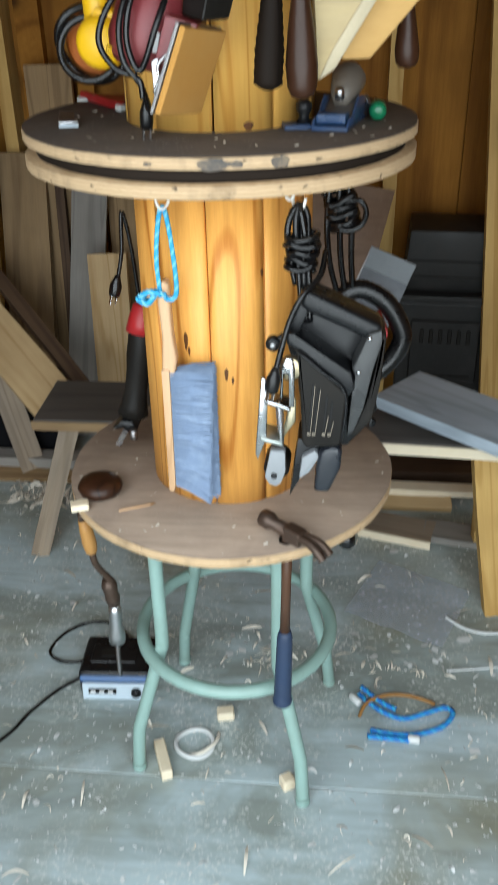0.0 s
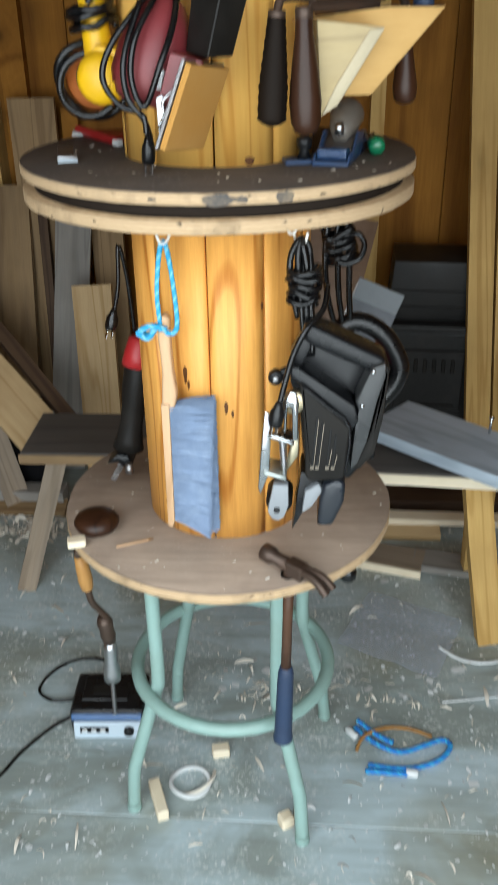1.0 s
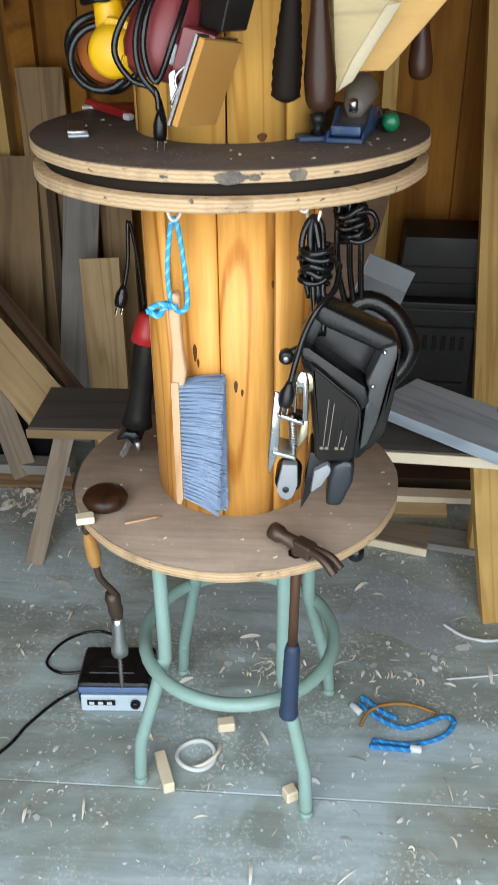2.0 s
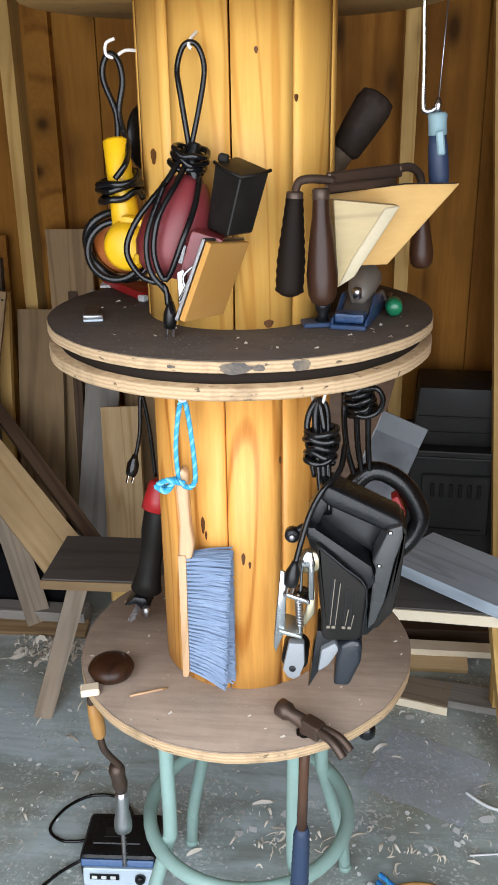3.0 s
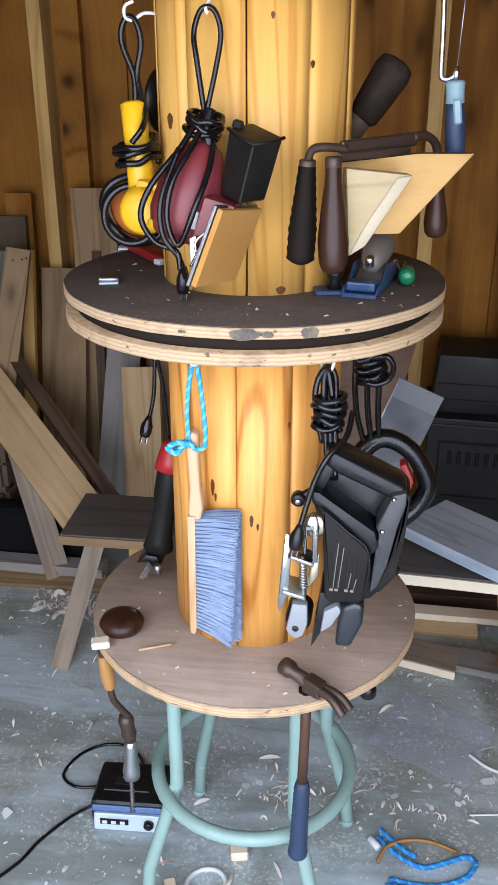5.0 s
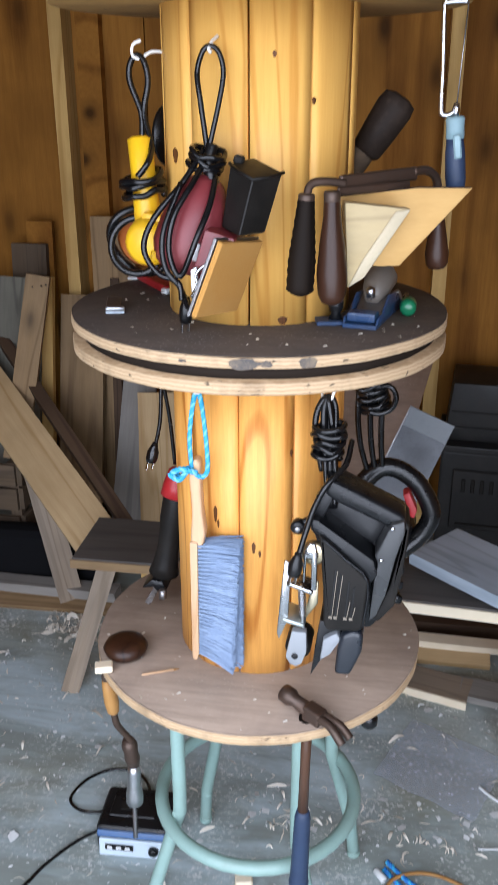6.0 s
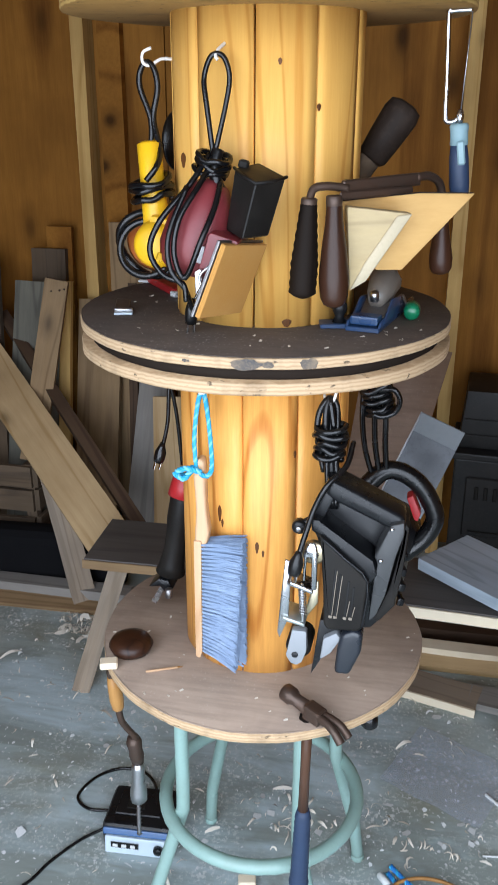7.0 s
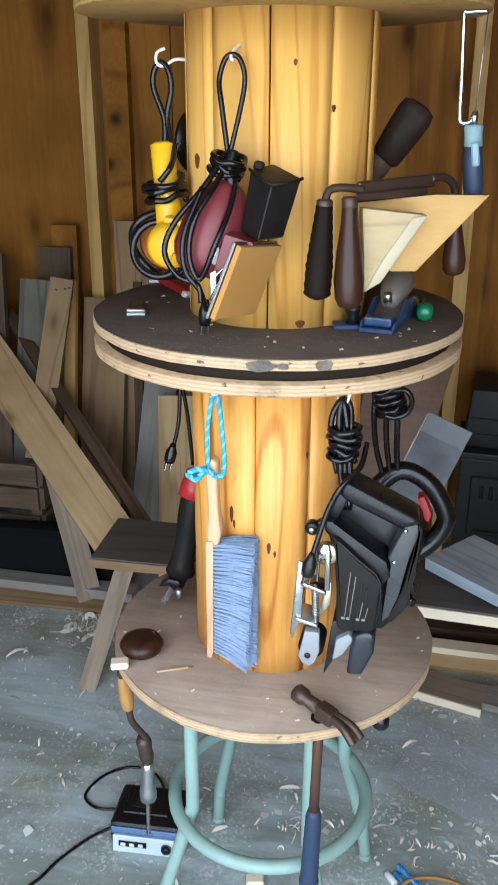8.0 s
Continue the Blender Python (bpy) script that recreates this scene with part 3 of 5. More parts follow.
low_ring = [bm.verts.new(p) for p in ((-0.015, -0.198, 1.343), (0.015, -0.243, 1.339), (0.040, -0.203, 1.338), (0.012, -0.160, 1.343))]
high_ring = [bm.verts.new(p) for p in ((-0.003, -0.198, 1.417), (0.032, -0.245, 1.404), (0.061, -0.203, 1.408), (0.018, -0.155, 1.421))]
for k in range(4):
    bm.faces.new((low_ring[k], low_ring[(k + 1) % 4], high_ring[(k + 1) % 4], high_ring[k]))
bm.faces.new(list(reversed(low_ring)))
bm.faces.new(high_ring)
bevel(bm, 0.005, 3)
dust = part("dust_box", smooth(bm, 30), DUSTY_BLACK, sander, "dusty black plastic dust box")
part("box_rim", tube([(-0.003, -0.199, 1.4165), (0.032, -0.2455, 1.4035), (0.061, -0.204, 1.4075)], 0.0022, 2, 6), DUSTY_BLACK, dust)
part("box_lug", block((0.012, 0.012, 0.010), pose(0.006, -0.187, 1.420, 0, 15, 0), 0.002), DUSTY_BLACK, dust)
bm = tube([(-0.036, -0.166, 1.425), (-0.046, -0.158, 1.487), (-0.050, -0.152, 1.515), (-0.044, -0.148, 1.537), (-0.035, -0.147, 1.543), (-0.025, -0.148, 1.537),
           (-0.019, -0.150, 1.515), (-0.024, -0.156, 1.480), (-0.036, -0.166, 1.425)], 0.0033, 6, 8)
part("cord_loop", bm, BLACK_RUBBER, sander, "looped black power cord")
bm = tube([(-0.040, -0.170, 1.43), (-0.060, -0.195, 1.395), (-0.092, -0.215, 1.355), (-0.105, -0.22, 1.32), (-0.088, -0.225, 1.292), (-0.062, -0.228, 1.282), (-0.058, -0.228, 1.26)], 0.0036, 6, 8)
part("cord", bm, BLACK_RUBBER, sander)
bm = tube([(-0.036, -0.175, 1.42), (-0.046, -0.205, 1.395), (-0.064, -0.228, 1.36), (-0.070, -0.235, 1.32), (-0.058, -0.232, 1.29), (-0.036, -0.238, 1.335), (-0.024, -0.215, 1.372), (-0.022, -0.19, 1.40)], 0.0036, 6, 8)
part("cord", bm, BLACK_RUBBER, sander)
bm = tube([(-0.060, -0.205, 1.395), (-0.078, -0.228, 1.34), (-0.076, -0.232, 1.30), (-0.060, -0.226, 1.275), (-0.058, -0.2, 1.245)], 0.0036, 6, 8)
part("cord", bm, BLACK_RUBBER, sander)
part("cord_wrap", tube(cord_coil((-0.037, -0.170, 1.418), 0.019, 3.2, 0.0036, pose(0, 0, 0, 15, 18, 0), 0.9, 3), 0.0036, 4, 8), BLACK_RUBBER, sander)
part("cord_bundle", tube([(-0.030, -0.168, 1.435), (-0.033, -0.176, 1.41), (-0.02, -0.178, 1.37), (-0.018, -0.172, 1.35)], 0.008, 6, 8), BLACK_RUBBER, sander)
plug_parts((-0.066, -0.172, 1.252), (-0.08, 0.05, -1), sander, 0.0085)
bent_hook("wire_hook", [(-0.030, -0.122, 1.556), (-0.034, -0.142, 1.548), (-0.036, -0.150, 1.540), (-0.033, -0.152, 1.536)])

# yellow angle grinder
grinder = thing("angle_grinder", (-0.14, -0.09, 1.26), "yellow angle grinder with cord wrapped round it, hung from a hook", "grinder")
g_body = part("handle_body", turned((-0.147, -0.075, 1.440), (-0.136, -0.085, 1.320), [(0, 0.010), (0.03, 0.0165), (0.5, 0.0165), (0.8, 0.018), (1, 0.019)], 20), YELLOW, grinder)
part("gear_head", turned((-0.132, -0.055, 1.312), (-0.130, -0.128, 1.308), [(0, 0.020), (0.1, 0.030), (0.55, 0.033), (0.85, 0.030), (1, 0.022)], 22), YELLOW, grinder)
part("gear_neck", block((0.05, 0.05, 0.045), pose(-0.118, -0.088, 1.322, 0, 12, 0), 0.008, 2), YELLOW, grinder)
g_wheel = part("grinding_wheel", turned((-0.150, -0.048, 1.305), (-0.150, -0.056, 1.305), [(0, 0.038), (0.5, 0.042), (1, 0.038)], 28), plain("orange_wheel", (0.45, 0.12, 0.02), 0.6), grinder, "orange-rimmed grinding wheel")
part("hub", turned((-0.150, -0.056, 1.305), (-0.150, -0.064, 1.305), [(0, 0.026), (0.5, 0.026), (1, 0.018)], 18), DULL_STEEL, g_wheel)
loop = [(-0.150 + 0.046 * math.cos(a), -0.072 + 0.012 * math.sin(2 * a), 1.304 + 0.044 * math.sin(a)) for a in (k * math.tau / 12 for k in range(12))]
part("cord", tube(loop, 0.0052, 5, 8, True), BLACK_RUBBER, grinder, "looped black power cord")
loop = [(-0.152 + 0.038 * math.cos(a), -0.088 + 0.010 * math.sin(a), 1.300 + 0.036 * math.sin(a)) for a in (radians(60 + k * 26) for k in range(11))]
part("cord", tube(loop, 0.0050, 5, 8), BLACK_RUBBER, grinder)
part("cord_wrap", tube(cord_coil((-0.143, -0.082, 1.379), 0.026, 3.3, 0.0045, pose(0, 0, 0, 8, -6, 0), 0.95, 5), 0.0045, 4, 8), BLACK_RUBBER, grinder)
part("cord_loop", tube([(-0.145, -0.07, 1.435), (-0.146, -0.065, 1.468), (-0.160, -0.062, 1.505), (-0.160, -0.06, 1.525), (-0.152, -0.058, 1.537), (-0.141, -0.06, 1.53),
                        (-0.136, -0.062, 1.505), (-0.142, -0.066, 1.468), (-0.130, -0.08, 1.43), (-0.128, -0.105, 1.41), (-0.142, -0.108, 1.392)], 0.0040, 6, 8), BLACK_RUBBER, grinder)
bent_hook("wire_hook", [(-0.120, -0.04, 1.541), (-0.133, -0.052, 1.541), (-0.146, -0.060, 1.533), (-0.155, -0.062, 1.537), (-0.154, -0.062, 1.549), (-0.143, -0.062, 1.554)])

# black backing pad behind the grinder
pad_disc = thing("sanding_disc", (-0.135, 0.03, 1.40), "black rubber backing disc hung on the tool tower", "sanding disc")
part("disc", turned((-0.126, 0.028, 1.436), (-0.146, 0.036, 1.436), [(0, 0.044), (0.3, 0.044), (0.7, 0.03), (1, 0.014)], 26), BLACK_RUBBER, pad_disc)
part("nut", rod((-0.144, 0.036, 1.436), (-0.158, 0.040, 1.436), 0.008), DUSTY_BLACK, pad_disc)


# two drawknives with their wooden blade guards
def handle(a, b, material, parent, fat=0.0165, ribs=False):
    prof = [(0, 0.008), (0.05, 0.0095), (0.2, 0.0105), (0.45, fat * 0.82), (0.72, fat), (0.9, fat * 0.92), (0.97, fat * 0.7), (1, fat * 0.3)]
    if ribs:
        prof = [(0, 0.008)] + [(0.04 + 0.9 * k / 18, (0.010 + (fat - 0.010) * min(1, k / 12)) * (1 + 0.035 * (-1) ** k)) for k in range(19)] + [(0.98, fat * 0.65), (1, fat * 0.3)]
    h = part("handle", turned(a, b, prof, 18), material, parent)
    d = (Vector(b) - Vector(a)).normalized()
    part("ferrule", rod(Vector(a) - d * 0.004, Vector(a) + d * 0.010, 0.0098), RUSTY_STEEL, h)
    return h


knife = thing("drawknife", (0.15, -0.15, 1.27), "old drawknife with dark wooden handles and a rusty blade", "drawknife", "drawknives")
handle((0.088, -0.205, 1.381), (0.082, -0.205, 1.266), DARK_HANDLE, knife, 0.0165, True)
handle((0.244, -0.025, 1.345), (0.249, -0.022, 1.268), BROWN_HANDLE, knife, 0.016)
part("blade", tube([(0.088, -0.205, 1.380), (0.092, -0.198, 1.394), (0.106, -0.190, 1.397), (0.13, -0.175, 1.394)], 0.005, 6, 8), RUSTY_STEEL, knife)
part("blade", block((0.135, 0.007, 0.016), frame_of((0.122, -0.180, 1.395), (0.214, -0.075, 1.398), (0, 0, 1)), 0.002), RUSTY_STEEL, knife, "dark rusty blade")
part("tang", tube([(0.208, -0.082, 1.400), (0.226, -0.060, 1.400), (0.240, -0.040, 1.385), (0.244, -0.026, 1.345)], 0.0055, 6, 8), RUSTY_STEEL, knife)
knife2 = thing("drawknife", (0.13, -0.17, 1.26), "drawknife with a polished brown wooden handle", "drawknife", "drawknives")
handle((0.117, -0.200, 1.384), (0.1215, -0.204, 1.256), BROWN_HANDLE, knife2, 0.0185)
part("blade", block((0.12, 0.004, 0.010), frame_of((0.117, -0.192, 1.386), (0.210, -0.096, 1.386), (0, 0, 1)), 0.002), RUSTY_STEEL, knife2)
guard_a = slab([(0.100, 1.374), (0.214, 1.385), (0.283, 1.384), (0.197, 1.290), (0.164, 1.290)], -0.006, 0.006, 0.0012, 1)
guard_a.transform(pose(0, -0.118, 0) @ Matrix.Translation((0.2, 0, 0)) @ pose(0, 0, 0, 0, 0, 14) @ Matrix.Translation((-0.2, 0, 0)))
guard_front = part("blade_guard", guard_a, GUARD_WOOD)
tagged(guard_front, "pale plywood blade guard slipped over a drawknife", "blade guard", "blade guards")
guard_b = slab([(0.127, 1.374), (0.207, 1.365), (0.154, 1.284), (0.134, 1.272)], -0.010, 0.010, 0.003, 2)
guard_b.transform(pose(0, -0.166, 0) @ Matrix.Translation((0.17, 0, 0)) @ pose(0, 0, 0, 0, 0, 16) @ Matrix.Translation((-0.17, 0, 0)))
guard_back = part("blade_guard", guard_b, GUARD_GREY)
tagged(guard_back, "dusty cream wooden blade guard on a drawknife", "blade guard", "blade guards")

edge_b = slab([(0.206, 1.3645), (0.188, 1.3625), (0.150, 1.305), (0.1345, 1.274), (0.1535, 1.285)], -0.0125, -0.0095, 0.0012, 1)
edge_b.transform(pose(0, -0.166, 0) @ Matrix.Translation((0.17, 0, 0)) @ pose(0, 0, 0, 0, 0, 16) @ Matrix.Translation((-0.17, 0, 0)))
part("planed_edge", edge_b, plain("dusty_planed_edge", (0.46, 0.39, 0.27), 0.8, 0.0, 0.5, (0.34, 0.29, 0.20), gloss=0.15), guard_back, "grey dusty planed edge")
# Dark strip along the top edge puts in the shade of the blade's gap.
kerf = slab([(0.104, 1.3755), (0.214, 1.3862), (0.281, 1.3852), (0.278, 1.3838), (0.214, 1.3846), (0.104, 1.3738)], -0.0065, -0.0055, 0.0, 1)
kerf.transform(pose(0, -0.118, 0) @ Matrix.Translation((0.2, 0, 0)) @ pose(0, 0, 0, 0, 0, 14) @ Matrix.Translation((-0.2, 0, 0)))
part("kerf", kerf, RECESS_SHADE, guard_front, "dark strip for the shaded gap along the blade")

# mallet stuck behind the column
mallet = thing("mallet", (0.15, 0.05, 1.40), "dark round-headed mallet hung on the side of the tower", "mallet")
part("head", turned((0.140, 0.045, 1.412), (0.188, 0.052, 1.487), [(0, 0.016), (0.06, 0.021), (0.4, 0.024), (0.8, 0.026), (0.95, 0.023), (1, 0.012)], 22), plain("charred_wood", (0.020, 0.014, 0.011), 0.6, 0.0, 0.6, (0.06, 0.042, 0.032), 30.0, gloss=0.1), mallet)
part("shaft", turned((0.120, 0.041, 1.385), (0.150, 0.046, 1.430), [(0, 0.016), (1, 0.017)], 12), SHADED_OLD_WOOD, mallet)

# coping saw with the blue handle
saw = thing("coping_saw", (0.26, -0.03, 1.37), "coping saw with steel bow and blue and teal grip", "saw")
part("grip", turned((0.2585, -0.03, 1.440), (0.2645, -0.03, 1.376), [(0, 0.0105), (0.3, 0.0125), (0.8, 0.0132), (1, 0.012)], 18), NAVY_GRIP, saw, "navy rubber grip")
part("collar", turned((0.2570, -0.03, 1.464), (0.2588, -0.03, 1.437), [(0, 0.010), (0.12, 0.0125), (0.45, 0.0115), (1, 0.0118)], 18), TEAL_GRIP, saw, "pale teal collar")
part("collar_tongue", block((0.010, 0.006, 0.030), pose(0.262, -0.0415, 1.428, 0, -8, 0), 0.002), TEAL_GRIP, saw)
part("ferrule", turned((0.2575, -0.03, 1.480), (0.257, -0.03, 1.462), [(0, 0.003), (0.4, 0.005), (1, 0.004)], 12), STEEL, saw)
part("bow", tube([(0.2575, -0.03, 1.472), (0.250, -0.03, 1.466), (0.241, -0.03, 1.466), (0.2385, -0.03, 1.475), (0.2370, -0.03, 1.52), (0.2335, -0.03, 1.588), (0.236, -0.03, 1.594), (0.262, -0.03, 1.5955)], 0.0034, 6, 8), STEEL, saw, "bright steel bow")
part("blade", tube([(0.2575, -0.03, 1.476), (0.262, -0.03, 1.5955)], 0.0009, 0, 6), DULL_STEEL, saw)

# hand plane on the middle shelf
zs = 1.2062
plane = thing("hand_plane", (0.15, -0.06, zs), "blue metal block plane resting on the dark shelf", "hand plane")
pm = frame_of((0.152, -0.125, zs), (0.183, 0.02, zs), (0, 0, 1))
pl = part("sole", block((0.150, 0.046, 0.006), pm @ pose(0, 0, 0.0035), 0.001), BLUE_PAINT, plane)
for s in (-1, 1):
    side = slab([(-0.072, 0.006), (0.072, 0.006), (0.060, 0.014), (0.030, 0.030), (-0.010, 0.034), (-0.040, 0.016), (-0.066, 0.013)], s * 0.022 - 0.0018, s * 0.022 + 0.0018, 0.0008, 1, pm)
    part("cheek", side, BLUE_PAINT, plane)
part("nose", block((0.026, 0.038, 0.012), pm @ pose(-0.056, 0, 0.014), 0.003, 2), BLUE_PAINT, plane)
part("iron", block((0.095, 0.036, 0.004), pm @ pose(0.012, 0, 0.030, 0, -24, 0), 0.0008), DULL_STEEL, plane, "dull steel plane iron")
part("lever_cap", turned(pm @ Vector((-0.014, 0, 0.028)), pm @ Vector((0.05, 0, 0.056)), [(0, 0.010), (0.3, 0.018), (0.75, 0.023), (1, 0.014)], 18), plain("grey_lever_cap", (0.14, 0.12, 0.10), 0.45), plane, "grey rounded lever cap")
part("cap_screw", rod(pm @ Vector((-0.018, 0, 0.030)), pm @ Vector((-0.022, 0, 0.044)), 0.006), STEEL, plane)
base = thing("plane_base", (0.125, -0.1, zs), "small blue metal tool base on the dark shelf", "tool base")
part("plate", block((0.055, 0.030, 0.006), pose(0.120, -0.098, zs + 0.0034, 0, 0, 12), 0.001), BLUE_PAINT, base)
part("post", turned((0.119, -0.098, zs + 0.006), (0.119, -0.098, zs + 0.034), [(0, 0.010), (0.3, 0.006), (0.6, 0.010), (0.9, 0.010), (1, 0.005)], 14), BLACK_PLASTIC, base)
driver = thing("screwdriver", (0.213, -0.03, zs), "small screwdriver with a green handle lying on the shelf", "screwdriver")
part("handle", turned((0.214, -0.052, zs + 0.012), (0.214, -0.014, zs + 0.012), [(0, 0.007), (0.1, 0.011), (0.75, 0.012), (1, 0.007)], 14), GREEN_KNOB, driver)
part("shank", rod((0.214, -0.014, zs + 0.012), (0.205, 0.05, zs + 0.004), 0.0026), STEEL, driver)
keys = thing("steel_clip", (0.198, 0.0, zs), "twisted bright steel clip on the shelf", "clip")
part("wire", tube([(0.186, 0.005, zs + 0.004), (0.19, -0.004, zs + 0.018), (0.199, 0.006, zs + 0.024), (0.206, -0.004, zs + 0.012), (0.212, 0.01, zs + 0.020), (0.2, 0.018, zs + 0.006), (0.19, 0.012, zs + 0.016)], 0.0024, 6, 6), STEEL, keys)
hinge = thing("hinge", (-0.195, -0.08, zs), "small grey folded hinge lying on the dark shelf", "hinge")
part("leaf", block((0.020, 0.036, 0.003), pose(-0.199, -0.066, zs + 0.0085, 12, 6, 14), 0.0008), DULL_STEEL, hinge)
part("leaf", block((0.026, 0.016, 0.003), pose(-0.190, -0.088, zs + 0.002, 0, 0, 14), 0.0006), SILVER, hinge)
part("barrel", rod((-0.206, -0.083, zs + 0.004), (-0.180, -0.077, zs + 0.004), 0.0035), STEEL, hinge)
red_tool = thing("rafter_square", (-0.19, 0.1, zs), "flat red plastic rafter square with a white tip on the shelf", "square")
bm = slab([(-0.236, 0.160), (-0.168, 0.165), (-0.146, 0.118), (-0.146, 0.040), (-0.152, 0.040)], -0.003, 0.003, 0.001, 1)
bm.transform(Matrix(((1, 0, 0, 0), (0, 0, 1, 0), (0, -1, 0, zs + 0.0034), (0, 0, 0, 1))))
part("blade", bm, RED, red_tool)
part("fence", block((0.150, 0.010, 0.012), frame_of((-0.236, 0.158, zs + 0.0065), (-0.150, 0.040, zs + 0.0065)), 0.002), RED, red_tool)
part("tip", block((0.014, 0.012, 0.009), pose(-0.149, 0.036, zs + 0.005, 0, 0, -40), 0.002), PALE_CHIP, red_tool, "white tip")
white_strip = tagged(part("paint_scraper", block((0.055, 0.03, 0.004), pose(-0.215, 0.15, zs + 0.0025, 0, 0, 10), 0.0008), PALE_CHIP), "pale flat scraper lying on the dark shelf", "scraper")
rnd = random.Random(4)
verts, faces = [], []
for k in range(100):
    a, r = rnd.uniform(0, math.tau), math.sqrt(rnd.uniform(0.26, 0.94)) * R
    z = zs if k < 48 else 0.6483
    c, w, t = Vector((r * math.cos(a), r * math.sin(a), z + 0.0006)), rnd.uniform(0.0008, 0.0035), rnd.uniform(0, 3.1)
    d, s = Vector((math.cos(t), math.sin(t), 0)) * w, Vector((-math.sin(t), math.cos(t), 0)) * w * 0.5
    n = len(verts)
    verts += [c - d - s, c + d - s, c + d + s + Vector((0, 0, w * 0.4)), c - d + s]
    faces.append((n, n + 1, n + 2, n + 3))
me = bpy.data.meshes.new("sawdust")
me.from_pydata(verts, [], faces)
me.materials.append(SHAVING)
tagged(new("sawdust", me), "pale sawdust specks scattered over the shelves", "sawdust", kind="stuff")

def rope(points, r, turns, parent, mats, label=""):
    """A laid rope: three strands twisted round one another."""
    c = curve_points(points, 14)
    run, lines = 0.0, [[], [], []]
    normal = Vector((0.3, 0.9, 0.2))
    for i, p in enumerate(c):
        d = (c[min(i + 1, len(c) - 1)] - c[max(i - 1, 0)]).normalized()
        normal = (normal - d * normal.dot(d)).normalized()
        side = d.cross(normal)
        run += (p - c[i - 1]).length if i else 0
        for s in range(3):
            a = run * turns * math.tau + s * math.tau / 3
            lines[s].append(p + (normal * math.cos(a) + side * math.sin(a)) * r * 0.5)
    for s in range(3):
        part("strand", tube(lines[s], r * 0.56, 0, 6), mats[s], parent, label)


# bench brush on its cyan rope
brush = thing("bench_brush", (-0.05, -0.15, 0.68), "bench brush with blue-grey bristles and a pale wooden handle", "brush")
part("handle", slab([(-0.073, 1.010), (-0.070, 1.018), (-0.063, 1.022), (-0.057, 1.016), (-0.057, 0.974), (-0.056, 0.940), (-0.052, 0.905), (-0.057, 0.880), (-0.0745, 0.880), (-0.073, 0.91), (-0.071, 0.937), (-0.072, 0.965), (-0.074, 0.993)], -0.160, -0.138, 0.005, 3), PALE_HANDLE, brush)
part("stock", slab([(-0.075, 0.892), (-0.063, 0.892), (-0.065, 0.700), (-0.068, 0.688), (-0.076, 0.690)], -0.163, -0.132, 0.003), PALE_HANDLE, brush, "pale wooden brush stock")
rnd = random.Random(8)
verts, faces = [], []
for j in range(30):
    z0 = 0.884 - j * 0.0063
    for i in range(6):
        y0 = -0.136 - 0.0046 * i
        for q in range(13):
            a = Vector((-0.066, y0 + rnd.uniform(-0.0012, 0.0012), z0 + rnd.uniform(-0.0012, 0.0012)))
            drop = 0.024 * (j / 29) ** 1.3 - 0.006 * (1 - j / 29)
            b = Vector((-0.002 + rnd.uniform(-0.003, 0.003) - 0.010 * (j / 29) * (1 if i > 2 else 0), y0 - 0.008 * i / 5 + rnd.uniform(-0.004, 0.004), max(z0 - drop + rnd.uniform(-0.0042, 0.0042), 0.664)))
            mid_p = (a + b) / 2 + Vector((0, 0, 0.002 + rnd.uniform(-0.001, 0.001)))
            n = len(verts)
            for p, r in ((a, 0.0007), (mid_p, 0.0008), (b, 0.0007)):
                verts += [p + Vector((0, r, -r)), p + Vector((0, -r, -r)), p + Vector((0, 0, r))]
            for lo, hi in ((n, n + 3), (n + 3, n + 6)):
                faces += [(lo, lo + 1, hi + 1, hi), (lo + 1, lo + 2, hi + 2, hi + 1), (lo + 2, lo, hi, hi + 2)]
            faces.append((n + 6, n + 7, n + 8))
me = bpy.data.meshes.new("bristles")
me.from_pydata(verts, [], faces)
me.materials.append(BRISTLE)
bristles = new("bristles", me)
join(bristles, brush)
tagged(bristles, "blue-grey bristles")
loop_rope = thing("rope_loop", (-0.06, -0.15, 1.0), "twisted cyan rope loop holding up the bench brush", "rope")
rope([(-0.068, -0.160, 1.000), (-0.071, -0.158, 1.05), (-0.066, -0.155, 1.10), (-0.060, -0.152, 1.119), (-0.054, -0.153, 1.10), (-0.048, -0.157, 1.05), (-0.046, -0.160, 1.01), (-0.052, -0.163, 0.998), (-0.062, -0.164, 1.0)], 0.0036, 62, loop_rope, (CYAN_ROPE, PALE_CYAN, CYAN_ROPE))
rope([(-0.060, -0.166, 1.004), (-0.080, -0.170, 1.010), (-0.094, -0.166, 1.003), (-0.096, -0.160, 0.996), (-0.082, -0.158, 0.995), (-0.074, -0.162, 1.008), (-0.084, -0.170, 0.994), (-0.100, -0.165, 0.999)], 0.0042, 62, loop_rope, (CYAN_ROPE, PALE_CYAN, CYAN_ROPE))
bent_hook("wire_hook", [(-0.052, -0.140, 1.156), (-0.051, -0.146, 1.130), (-0.056, -0.153, 1.118), (-0.063, -0.157, 1.119), (-0.067, -0.157, 1.129)])

# black belt sander hung from the shelf
belt = thing("belt_sander", (0.14, -0.2, 0.72), "black belt sander with chrome belt carriage, hung by its cord", "sander")
part("body", slab([(0.126, 1.012), (0.226, 0.968), (0.228, 0.907), (0.222, 0.841), (0.190, 0.800), (0.130, 0.795), (0.124, 0.849), (0.118, 0.910), (0.106, 0.945), (0.106, 0.985)], -0.200, -0.160, 0.006, 2), BLACK_PLASTIC, belt)
